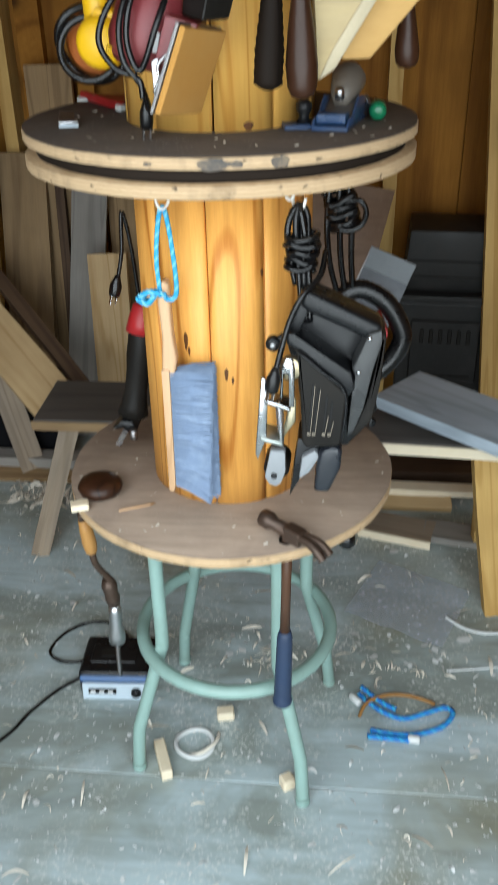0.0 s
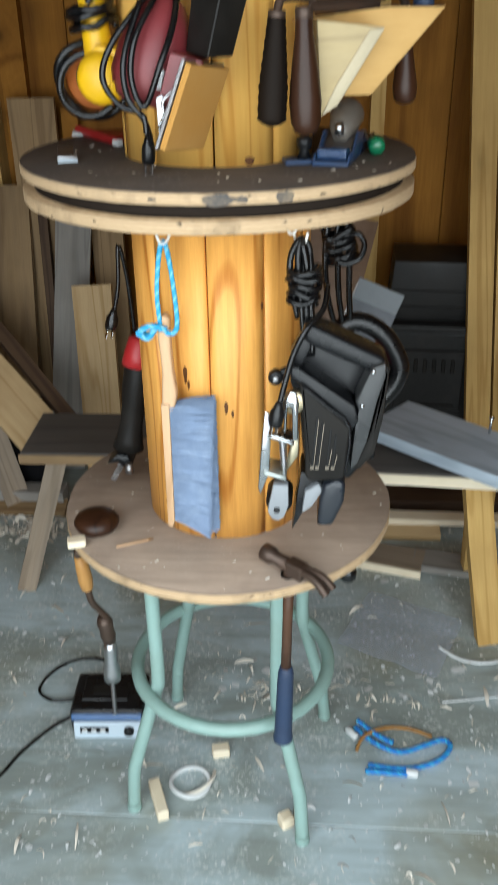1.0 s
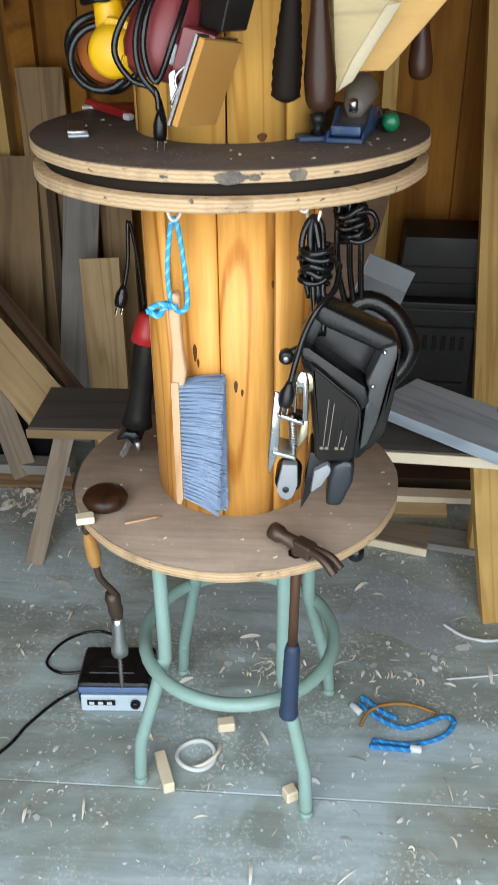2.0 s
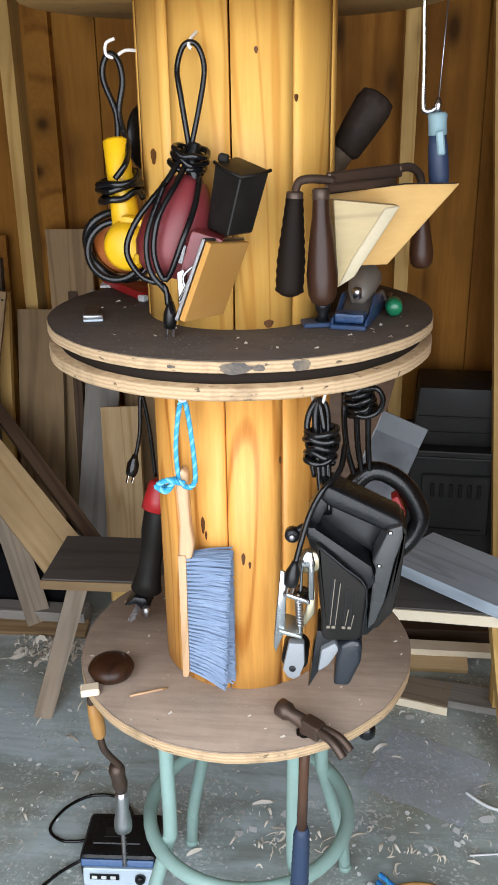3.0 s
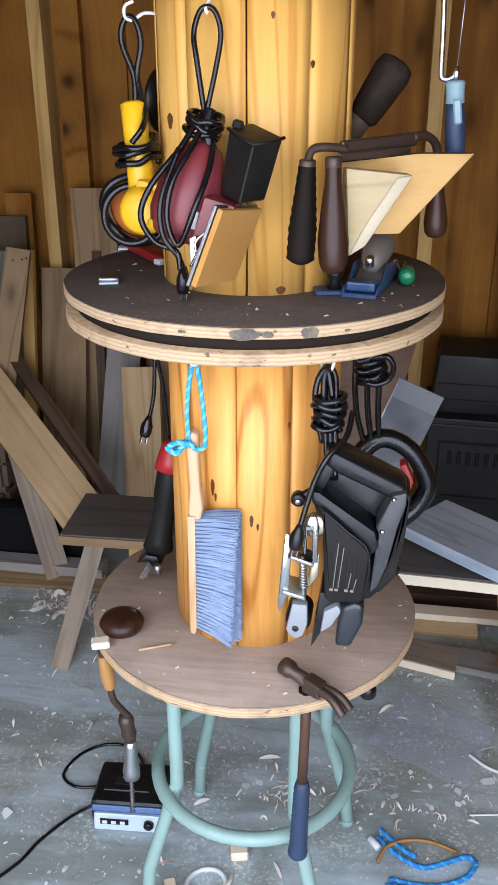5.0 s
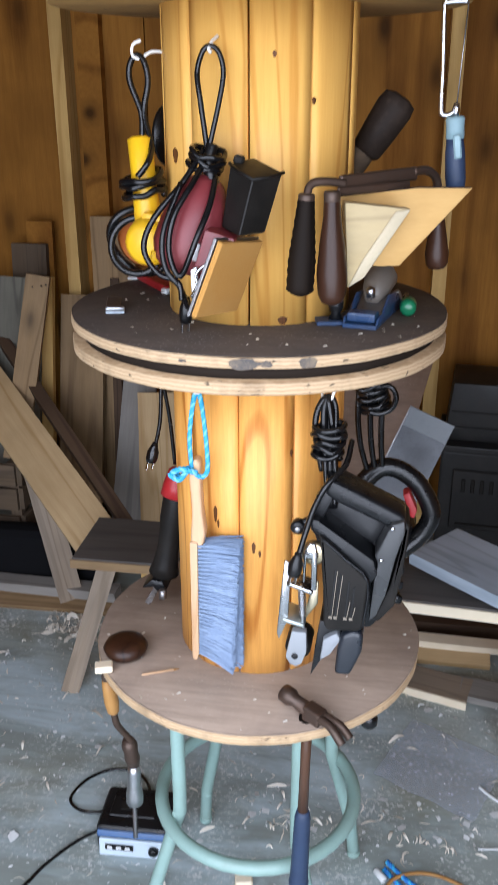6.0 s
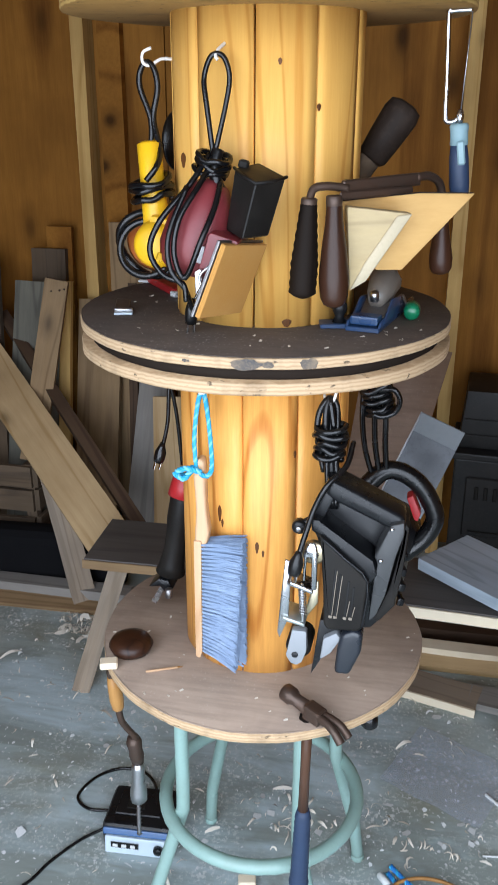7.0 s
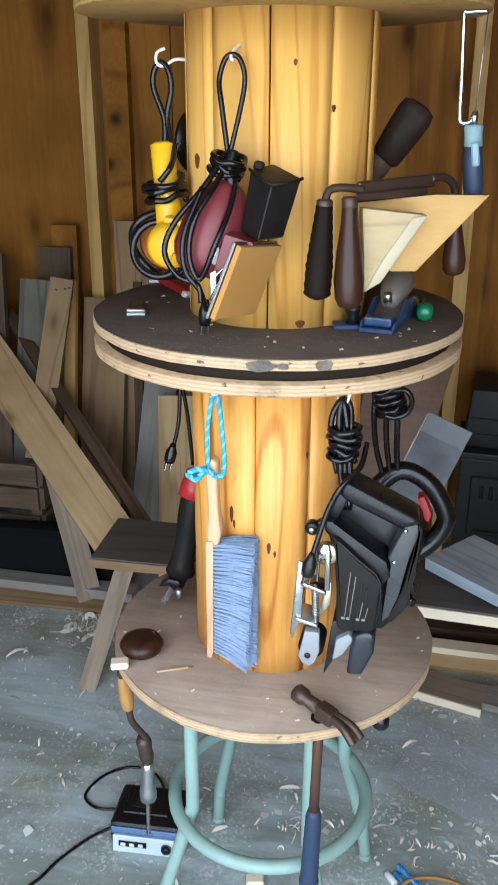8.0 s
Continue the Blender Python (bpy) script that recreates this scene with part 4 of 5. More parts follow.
part("top_handle", slab([(0.124, 1.036), (0.133, 1.037), (0.226, 0.992), (0.229, 0.974), (0.208, 0.974), (0.135, 1.007), (0.121, 1.018)], -0.232, -0.178, 0.008, 3), BLACK_PLASTIC, belt, "black moulded top handle")
part("front_post", slab([(0.106, 0.988), (0.121, 1.020), (0.134, 1.008), (0.120, 0.975)], -0.226, -0.185, 0.005, 2), BLACK_PLASTIC, belt)
trim = part("rear_post", slab([(0.209, 0.984), (0.226, 0.990), (0.227, 0.972), (0.218, 0.938), (0.208, 0.880), (0.197, 0.847), (0.187, 0.836), (0.191, 0.901), (0.195, 0.926), (0.190, 0.936)], -0.240, -0.200, 0.004, 2), plain("grey_trim", (0.034, 0.035, 0.036), 0.35), belt, "dark grey rear post with two screws")
part("post_flank", slab([(0.226, 0.986), (0.233, 0.975), (0.228, 0.905), (0.220, 0.855), (0.200, 0.828), (0.190, 0.834), (0.200, 0.850), (0.212, 0.885), (0.222, 0.940)], -0.226, -0.168, 0.005, 2), DUSTY_BLACK, belt)
for x, z in ((0.211, 0.979), (0.199, 0.932)):
    part("screw", turned((x, -0.2385, z), (x, -0.2425, z), [(0, 0.0032), (0.6, 0.0032), (1, 0.0018)], 12), STEEL, trim)
part("deck", slab([(0.106, 0.986), (0.117, 0.984), (0.190, 0.932), (0.196, 0.910), (0.187, 0.897), (0.122, 0.956), (0.107, 0.968)], -0.244, -0.176, 0.005, 2), BLACK_PLASTIC, belt)
cover = part("belt_cover", slab([(0.119, 0.966), (0.126, 0.962), (0.186, 0.905), (0.181, 0.832), (0.174, 0.826), (0.134, 0.824), (0.128, 0.832), (0.126, 0.886)], -0.251, -0.196, 0.005, 3), DUSTY_BLACK, belt, "dusty black side cover with vents")
part("cover_edge", tube([(0.123, -0.2495, 0.962), (0.155, -0.2505, 0.934), (0.184, -0.2495, 0.904), (0.180, -0.2495, 0.835)], 0.0020, 3, 6), BLACK_PLASTIC, cover)
# Raised near-black bars give the shade inside the vents; pale strips edge them.
SLOT_SHADE, SLOT_LIP = plain("vent_shade", (0.002, 0.002, 0.002), 0.8), plain("pale_slot_lip", (0.20, 0.17, 0.13), 0.6)
for x0, z0, x1, z1, worn in ((0.142, 0.919, 0.137, 0.848, True), (0.149, 0.913, 0.1435, 0.848, True), (0.160, 0.903, 0.1565, 0.848, False), (0.167, 0.895, 0.164, 0.848, False)):
    slot = part("vent", block((math.hypot(x1 - x0, z1 - z0), 0.0030, 0.0016), frame_of((x0, -0.2510, z0), (x1, -0.2510, z1), (0, -1, 0)), 0.0005), SLOT_SHADE, cover)
    part("lip", rod((x1 + 0.0022, -0.2514, z1 + 0.001), (x0 + 0.0022, -0.2514, z0 - (0.002 if worn else 0.03)), 0.0007, None, 6), SLOT_LIP, slot)
    part("lip_end", block((0.0050, 0.0016, 0.0040), pose(x1, -0.2514, z1 - 0.002), 0.0006), SLOT_LIP, slot)
carriage = part("belt_carriage", slab([(0.075, 0.928), (0.084, 0.924), (0.083, 0.897), (0.081, 0.838), (0.069, 0.805), (0.066, 0.815), (0.070, 0.870)], -0.254, -0.250, 0.001, 1), STEEL, belt, "bright bent steel belt carriage")
part("cross_plate", slab([(0.079, 0.899), (0.113, 0.887), (0.113, 0.881), (0.079, 0.892)], -0.258, -0.225, 0.0012, 1), STEEL, carriage)
part("lower_plate", slab([(0.073, 0.843), (0.103, 0.835), (0.104, 0.829), (0.073, 0.836)], -0.258, -0.215, 0.0012, 1), plain("tinted_steel", (0.42, 0.46, 0.44), 0.32, 0.8), carriage)
part("side_plate", slab([(0.112, 0.890), (0.119, 0.892), (0.119, 0.858), (0.104, 0.834), (0.101, 0.838)], -0.240, -0.236, 0.001, 1), plain("brassy_plate", (0.40, 0.36, 0.25), 0.4, 0.8), carriage)
part("bracket", slab([(0.101, 0.946), (0.107, 0.958), (0.115, 0.957), (0.118, 0.945), (0.118, 0.888), (0.111, 0.888), (0.110, 0.936), (0.104, 0.936), (0.103, 0.900), (0.099, 0.900)], -0.258, -0.253, 0.0014, 1), STEEL, carriage)
wheel = part("pulley", turned((0.112, -0.238, 0.938), (0.112, -0.250, 0.938), [(0, 0.014), (0.2, 0.0165), (0.8, 0.0165), (1, 0.013)], 22), plain("brassy_steel", (0.5, 0.42, 0.28), 0.35, 1.0), carriage)
part("hub", turned((0.112, -0.249, 0.938), (0.112, -0.256, 0.938), [(0, 0.007), (0.6, 0.007), (1, 0.004)], 14), STEEL, wheel)
part("spring", tube([(0.0985 + 0.0046 * math.cos(k * 1.05) + 0.00004 * k, -0.252 + 0.0046 * math.sin(k * 1.05), 0.886 - k * 0.0007) for k in range(56)], 0.0011, 2, 5), STEEL, carriage)
part("spring_rod", rod((0.0975, -0.252, 0.893), (0.1015, -0.252, 0.826), 0.0026), STEEL, carriage)
roller_ob = part("roller_arm", slab([(0.086, 0.820), (0.106, 0.820), (0.107, 0.788), (0.101, 0.769), (0.093, 0.763), (0.084, 0.766), (0.078, 0.778), (0.081, 0.793)], -0.254, -0.240, 0.003, 2), GREY_SHEET, belt, "grey metal roller arm")
part("roller", turned((0.093, -0.238, 0.781), (0.094, -0.19, 0.781), [(0, 0.015), (0.1, 0.018), (0.9, 0.018), (1, 0.015)], 20), DUSTY_BLACK, roller_ob)
# Black stub on the arm, in place of the shade inside its hole.
part("hole", rod((0.091, -0.2535, 0.781), (0.091, -0.2555, 0.781), 0.0045), BLACK_PLASTIC, roller_ob)
part("base_fin", slab([(0.122, 0.830), (0.150, 0.826), (0.140, 0.794), (0.111, 0.736)], -0.236, -0.180, 0.003, 2), BLACK_PLASTIC, belt)
# Black knob; the blue in its colour stands for a cool highlight.
part("front_knob", slab([(0.152, 0.819), (0.169, 0.828), (0.182, 0.823), (0.181, 0.794), (0.166, 0.755), (0.145, 0.755), (0.148, 0.794)], -0.252, -0.206, 0.007, 3), plain("highlight_tinted_plastic", (0.012, 0.015, 0.021), 0.28, gloss=0.5), belt, "black front knob tinted for its bluish highlight")
part("knob_stem", slab([(0.128, 0.806), (0.146, 0.818), (0.153, 0.808), (0.139, 0.783), (0.124, 0.770)], -0.246, -0.215, 0.004, 2), GREY_SHEET, belt)
part("pivot_lug", turned((0.088, -0.224, 0.960), (0.088, -0.208, 0.960), [(0, 0.008), (0.2, 0.010), (0.8, 0.010), (1, 0.008)], 16), BLACK_PLASTIC, belt)
part("lug_arm", rod((0.088, -0.214, 0.960), (0.110, -0.210, 0.972), 0.006), BLACK_PLASTIC, belt)
part("lug_bolt", rod((0.088, -0.2275, 0.960), (0.088, -0.223, 0.960), 0.004), DULL_STEEL, belt)
for dx, seed in ((-0.007, 1), (0.0, 2), (0.007, 3)):
    part("cord_loop", tube([(0.122 + dx, -0.188, 1.03), (0.116 + dx * 1.6, -0.186, 1.08), (0.114 + dx * 1.2, -0.180, 1.110), (0.117, -0.172, 1.128), (0.121 - dx, -0.170, 1.115), (0.124 - dx, -0.190, 1.07), (0.130 - dx * 0.6, -0.205, 0.985)], 0.0042, 6, 8), BLACK_RUBBER, belt)
part("cord_wrap", tube(cord_coil((0.122, -0.188, 1.073), 0.019, 5.2, 0.0042, pose(0, 0, 0, 4, 6, 0), 0.8, 9), 0.0042, 4, 8), BLACK_RUBBER, belt)
part("cord_tail", tube([(0.152, -0.18, 1.072), (0.147, -0.215, 1.052), (0.126, -0.240, 1.034), (0.111, -0.244, 1.003), (0.101, -0.250, 0.968), (0.095, -0.262, 0.945)], 0.0038, 6, 8), BLACK_RUBBER, belt)
plug_parts((0.0945, -0.264, 0.947), (-0.18, 0.0, -1), belt, 0.0095)
bent_hook("wire_hook", [(0.109, -0.150, 1.156), (0.109, -0.156, 1.13), (0.113, -0.167, 1.122), (0.122, -0.172, 1.124), (0.126, -0.172, 1.136)])
bent_hook("wire_hook", [(0.100, -0.160, 1.156), (0.101, -0.163, 1.136), (0.107, -0.166, 1.133), (0.111, -0.166, 1.138)])

# circular saw behind it
circ = thing("circular_saw", (0.2, 0.02, 0.75), "black circular saw with a red trigger, hung by its cord", "circular saw")
part("loop_handle", tube([(0.150, 0.0, 0.885), (0.158, 0.005, 0.918), (0.185, 0.015, 0.948), (0.212, 0.02, 0.950), (0.245, 0.02, 0.930), (0.268, 0.02, 0.893), (0.272, 0.02, 0.868), (0.258, 0.018, 0.838), (0.232, 0.01, 0.815), (0.20, 0.0, 0.80)], 0.0150, 6, 14), BLACK_RUBBER, circ, "black rubber D-handle")
part("trigger", slab([(0.226, 0.912), (0.236, 0.917), (0.250, 0.886), (0.246, 0.872), (0.240, 0.875)], 0.004, 0.030, 0.003), RED, circ, "red safety trigger")
part("motor", turned((0.175, -0.04, 0.83), (0.215, 0.085, 0.83), [(0, 0.03), (0.1, 0.048), (0.7, 0.052), (1, 0.04)], 22), BLACK_PLASTIC, circ)
for k in range(4):
    part("rib", block((0.012, 0.05, 0.014), pose(0.222, -0.045, 0.845 - k * 0.026, 0, 12, 18), 0.004, 2), BLACK_PLASTIC, circ)
part("blade_guard", turned((0.165, 0.09, 0.79), (0.170, 0.11, 0.79), [(0, 0.07), (0.5, 0.075), (1, 0.07)], 30), DULL_STEEL, circ)
for dx in (-0.010, 0.002, 0.013):
    part("cord", tube([(0.180 + dx, 0.01, 0.945), (0.170 + dx * 1.4, 0.0, 1.0), (0.166 + dx * 1.5, -0.005, 1.06), (0.165 + dx, -0.005, 1.12), (0.166, 0.0, 1.136)], 0.0046, 6, 8), BLACK_RUBBER, circ)
part("cord_wrap", tube(cord_coil((0.172, 0.0, 1.075), 0.022, 5.5, 0.0046, pose(0, 0, 0, 8, -12, 0), 0.8, 12), 0.0046, 4, 8), BLACK_RUBBER, circ)
part("cord_loop", tube([(0.175, -0.015, 1.092), (0.196, -0.02, 1.096), (0.206, -0.018, 1.080), (0.200, -0.016, 1.060), (0.182, -0.018, 1.052), (0.168, -0.02, 1.055)], 0.0042, 6, 8), BLACK_RUBBER, circ)
bent_hook("wire_hook", [(0.160, 0.0, 1.156), (0.160, 0.0, 1.134), (0.166, -0.002, 1.128), (0.172, -0.002, 1.136)])

# red and black reciprocating saw behind the column
recip = thing("reciprocating_saw", (-0.175, 0.03, 0.66), "red and black reciprocating saw hung behind the column", "reciprocating saw")
part("rear_grip", turned((-0.136, 0.04, 0.915), (-0.147, 0.032, 0.868), [(0, 0.014), (0.1, 0.020), (0.6, 0.023), (1, 0.024)], 18), RED, recip, "red motor housing")
part("boot", turned((-0.142, 0.03, 0.875), (-0.170, 0.028, 0.722), [(0, 0.019), (0.08, 0.022), (0.3, 0.022), (0.5, 0.019), (0.7, 0.0185), (0.88, 0.022), (1, 0.026)], 20), DUSTY_BLACK, recip, "black rubber boot")
part("shoe", slab([(-0.205, 0.700), (-0.186, 0.718), (-0.168, 0.716), (-0.160, 0.700), (-0.172, 0.690), (-0.184, 0.704)], 0.005, 0.045, 0.003), BLACK_PLASTIC, recip)
part("shoe_bolt", rod((-0.164, -0.006, 0.708), (-0.164, -0.006, 0.690), 0.007), DULL_STEEL, recip)
part("blade", block((0.010, 0.0016, 0.05), pose(-0.186, 0.012, 0.688, 0, 28, 0), 0.0003), STEEL, recip)
part("cord", tube([(-0.145, 0.035, 0.925), (-0.148, 0.02, 1.02), (-0.155, 0.01, 1.07), (-0.160, 0.01, 1.01), (-0.170, 0.01, 0.965)], 0.0032, 6, 8), BLACK_RUBBER, recip)
plug_parts((-0.169, 0.008, 0.972), (-0.25, -0.1, -1), recip, 0.0095)

# brace hooked through the bottom shelf
brace = thing("hand_brace", (-0.207, -0.11, 0.26), "old hand brace with honey wood grip and a twist bit", "brace")
part("head", turned((-0.199, -0.115, 0.661), (-0.199, -0.115, 0.690), [(0, 0.018), (0.15, 0.032), (0.5, 0.036), (0.8, 0.031), (0.95, 0.020), (1, 0.008)], 26), BROWN_HANDLE, brace, "dark polished wooden head")
part("neck", tube([(-0.199, -0.115, 0.662), (-0.205, -0.118, 0.65), (-0.228, -0.140, 0.637), (-0.226, -0.135, 0.61)], 0.0055, 6, 8), RUSTY_STEEL, brace)
part("grip", turned((-0.227, -0.136, 0.622), (-0.222, -0.131, 0.552), [(0, 0.009), (0.3, 0.0110), (0.7, 0.0120), (0.95, 0.010), (1, 0.007)], 16), HONEY_HANDLE, brace, "honey-coloured wooden grip")
part("crank", tube([(-0.222, -0.131, 0.553), (-0.219, -0.129, 0.528), (-0.213, -0.122, 0.508), (-0.203, -0.112, 0.482), (-0.205, -0.106, 0.465)], 0.0058, 6, 10), RUSTY_STEEL, brace)
part("ratchet", turned((-0.208, -0.108, 0.478), (-0.203, -0.103, 0.418), [(0, 0.010), (0.2, 0.014), (0.5, 0.012), (0.7, 0.0135), (1, 0.010)], 16), RUSTY_STEEL, brace)
part("chuck", turned((-0.203, -0.103, 0.420), (-0.206, -0.102, 0.330), [(0, 0.010), (0.15, 0.0120), (0.5, 0.0115), (0.75, 0.0152), (0.95, 0.015), (1, 0.009)], 18), STEEL, brace, "bright steel chuck")
bit = bmesh.new()
n = 60
ring = []
for k in range(n + 1):
    s = k / n
    c = Vector((-0.206 - 0.002 * s, -0.102, 0.332 - 0.085 * s))
    a = s * 30
    r = 0.0052 if s < 0.95 else 0.0052 * (1 - s) / 0.05 + 0.0004
    ring.append([bit.verts.new(c + Vector((rr * math.cos(a + q), rr * math.sin(a + q), 0))) for q, rr in ((0, r), (math.pi / 2, r * 0.45), (math.pi, r), (3 * math.pi / 2, r * 0.45))])
for lo, hi in zip(ring, ring[1:]):
    for k in range(4):
        bit.faces.new((lo[k], lo[(k + 1) % 4], hi[(k + 1) % 4], hi[k]))
part("drill_bit", smooth(bit, 50), DULL_STEEL, brace, "twist drill bit")
tagged(part("wood_chip", block((0.028, 0.020, 0.012), pose(-0.220, -0.160, 0.655, 0, 0, 18), 0.002), WHITE_WOOD), "pale offcut on the bottom shelf's edge", "offcut")
pencil = thing("pencil", (-0.13, -0.15, 0.661), "short brown pencil lying on the bottom shelf", "pencil")
part("shaft", rod((-0.158, -0.163, 0.6505), (-0.112, -0.142, 0.6505), 0.0020, None, 6), PALE_HANDLE, pencil)
part("tip", rod((-0.112, -0.142, 0.6505), (-0.104, -0.1385, 0.6505), 0.0019, 0.0006, 6), HONEY_HANDLE, pencil)

brace.matrix_basis = Matrix.Translation((0, 0.004, -0.0125)) @ brace.matrix_basis

# claw hammer hung through the bottom shelf
hammer = thing("claw_hammer", (0.11, -0.23, 0.32), "claw hammer with navy grip hanging in a shelf hole", "hammer")
hd = frame_of((0.072, -0.208, 0.684), (0.165, -0.268, 0.672), (0, 0, 1))
part("face", turned(hd @ Vector((-0.060, 0, 0.002)), hd @ Vector((-0.012, 0, 0)), [(0, 0.0115), (0.06, 0.0135), (0.35, 0.0135), (0.5, 0.0095), (1, 0.011)], 18), RUSTY_STEEL, hammer)
part("cheek", block((0.030, 0.021, 0.024), hd @ pose(0.0, 0, 0), 0.004, 2), RUSTY_STEEL, hammer)
for s in (-1, 1):
    part("claw", tube([tuple(hd @ Vector(p)) for p in ((0.010, s * 0.004, 0.003), (0.030, s * 0.006, 0.004), (0.044, s * 0.0080, 0.0), (0.058, s * 0.0090, -0.010))], 0.0066, 6, 8), RUSTY_STEEL, hammer)
part("shaft", turned((0.108, -0.228, 0.672), (0.104, -0.222, 0.47), [(0, 0.0085), (0.5, 0.0075), (1, 0.008)], 14), wood("brown_shaft", (0.10, 0.05, 0.03), (0.05, 0.025, 0.015), "z", 0.4), hammer)
part("grip", turned((0.1045, -0.222, 0.480), (0.100, -0.218, 0.318), [(0, 0.0095), (0.05, 0.0115)] + [(0.1 + 0.8 * k / 22, (0.0125 + 0.0022 * k / 22) * (1 + 0.035 * (-1) ** k)) for k in range(23)] + [(0.94, 0.0165), (0.98, 0.016), (1, 0.011)], 16), NAVY_GRIP, hammer, "ribbed navy rubber grip")
hammer.matrix_basis = Matrix.Translation((0, 0.010, -0.0125)) @ hammer.matrix_basis
# Dark disc on the shelf face stands for shade in the hammer's hole.
part("shelf_hole", disc(0.6482, 0.6489, 0.012, 20), RECESS_SHADE, low).matrix_basis = Matrix.Translation((0.107, -0.218, 0.0))


# ---- on the floor ----
radio = thing("cassette_recorder", (-0.275, 0.13, 0), "small black cassette recorder with a silver control panel", "cassette recorder")
rm = frame_of((-0.352, 0.066, 0), (-0.206, 0.074, 0), (0, 0, 1))
rm.translation = Vector((-0.281, 0.125, 0))
part("case", block((0.158, 0.120, 0.060), rm @ pose(0, 0.012, 0.034), 0.012, 3), BLACK_PLASTIC, radio)
part("lid", block((0.100, 0.070, 0.004), rm @ pose(-0.008, 0.018, 0.0655), 0.002), BLACK_PLASTIC, radio)
part("window", block((0.040, 0.026, 0.002), rm @ pose(-0.016, 0.012, 0.0685), 0.0006), DUSTY_BLACK, radio)
part("blue_band", block((0.148, 0.012, 0.014), rm @ pose(0, -0.050, 0.052, -25, 0, 0), 0.003, 2), RADIO_BLUE, radio, "glossy blue strip")
panel = part("control_panel", block((0.146, 0.010, 0.040), rm @ pose(0.003, -0.056, 0.0215, -8, 0, 0), 0.002), SILVER, radio, "silver control panel")
part("dial_window", block((0.060, 0.002, 0.013), rm @ pose(-0.026, -0.0625, 0.026, -8, 0, 0), 0.0006), BLACK_PLASTIC, panel)
for k in range(3):
    part("button", block((0.011, 0.003, 0.007), rm @ pose(-0.046 + k * 0.019, -0.0645, 0.026, -8, 0, 0), 0.001), PALE_CHIP, panel)
part("knob", turned(rm @ Vector((0.047, -0.060, 0.024)), rm @ Vector((0.047, -0.071, 0.0225)), [(0, 0.011), (0.7, 0.0105), (1, 0.008)], 16), BLACK_PLASTIC, panel)
part("cord", tube([(-0.345, 0.17, 0.02), (-0.385, 0.165, 0.006), (-0.43, 0.165, 0.005), (-0.462, 0.195, 0.005), (-0.445, 0.255, 0.005), (-0.40, 0.295, 0.005), (-0.345, 0.30, 0.005), (-0.305, 0.27, 0.008), (-0.27, 0.20, 0.03)], 0.0035, 8, 8), BLACK_RUBBER, radio)
part("cord", tube([(-0.355, 0.115, 0.015), (-0.375, 0.11, 0.006), (-0.41, 0.075, 0.005), (-0.45, 0.01, 0.005), (-0.475, -0.05, 0.005), (-0.53, -0.12, 0.005), (-0.6, -0.16, 0.005)], 0.0035, 8, 8), BLACK_RUBBER, radio)

# low bench at the left, dark top on splayed legs
bench = thing("sawing_bench", (-0.5, 0.68, 0), "low wooden bench with a dark top and splayed legs", "bench", "low benches")
board("top", (-0.571, 0.690, 0.39), (-0.076, 0.700, 0.39), 0.225, 0.026, (0, 0, 1), BENCH_TOP, "", "", "", bench)
board("front_edge", (-0.573, 0.574, 0.388), (-0.078, 0.584, 0.388), 0.004, 0.024, (0, 0, 1), PLANK_MAT, "pale sawn edge", "", "", bench)
board("leg", (-0.491, 0.640, 0.378), (-0.602, 0.566, 0.0), 0.048, 0.030, (0.2, -1, 0), LEG_WOOD, "", "", "", bench)
board("leg", (-0.421, 0.760, 0.378), (-0.446, 0.850, 0.0), 0.050, 0.030, (0.2, -1, 0), STUD_MAT, "", "", "", bench)
board("leg", (-0.141, 0.640, 0.378), (-0.076, 0.570, 0.0), 0.052, 0.030, (-0.2, -1, 0), PLANK_MAT, "", "", "", bench)
board("leg", (-0.176, 0.760, 0.378), (-0.136, 0.850, 0.0), 0.050, 0.030, (-0.2, -1, 0), STUD_MAT, "", "", "", bench)

# low bench at the right with a plank across it
bench2 = thing("sawing_bench", (0.6, 0.56, 0), "low bench with a dark top and pale splayed legs", "bench", "low benches")
board("top", (0.235, 0.580, 0.422), (1.05, 0.515, 0.422), 0.22, 0.028, (0, 0, 1), BENCH_TOP, "", "", "", bench2)
board("front_edge", (0.226, 0.4655, 0.420), (1.041, 0.400, 0.420), 0.005, 0.026, (0, 0, 1), WHITE_WOOD, "pale sawn edge", "", "", bench2)
for a, b in (((0.515, 0.470, 0.406), (0.578, 0.418, 0.0)), ((0.560, 0.615, 0.406), (0.585, 0.70, 0.0)), ((0.95, 0.450, 0.406), (1.0, 0.40, 0.0)), ((0.97, 0.58, 0.406), (1.0, 0.66, 0.0))):
    board("leg", a, b, 0.060, 0.036, (0.1, -1, 0), STUD_MAT, "", "", "", bench2)
board("plank", (0.322, 0.650, 0.480), (0.800, 0.245, 0.484), 0.178, 0.029, (-0.02, 0, 1), SKYLIT_PLANK, "weathered grey plank lying across the low bench", "plank")
bolt_ob = thing("bolt", (0.52, 0.52, 0.5), "bright bolt standing in the grey plank", "bolt")
part("shank", rod((0.545, 0.545, 0.498), (0.547, 0.545, 0.535), 0.003), STEEL, bolt_ob)
part("head", rod((0.547, 0.545, 0.533), (0.547, 0.545, 0.540), 0.006, None, 6), STEEL, bolt_ob)

# boards lying low at the right
board("plank", (0.27, 0.893, 0.045), (0.95, 0.888, 0.045), 0.042, 0.020, (0, -0.05, 1), WHITE_WOOD, "fresh pale plank lying on offcuts", "plank")
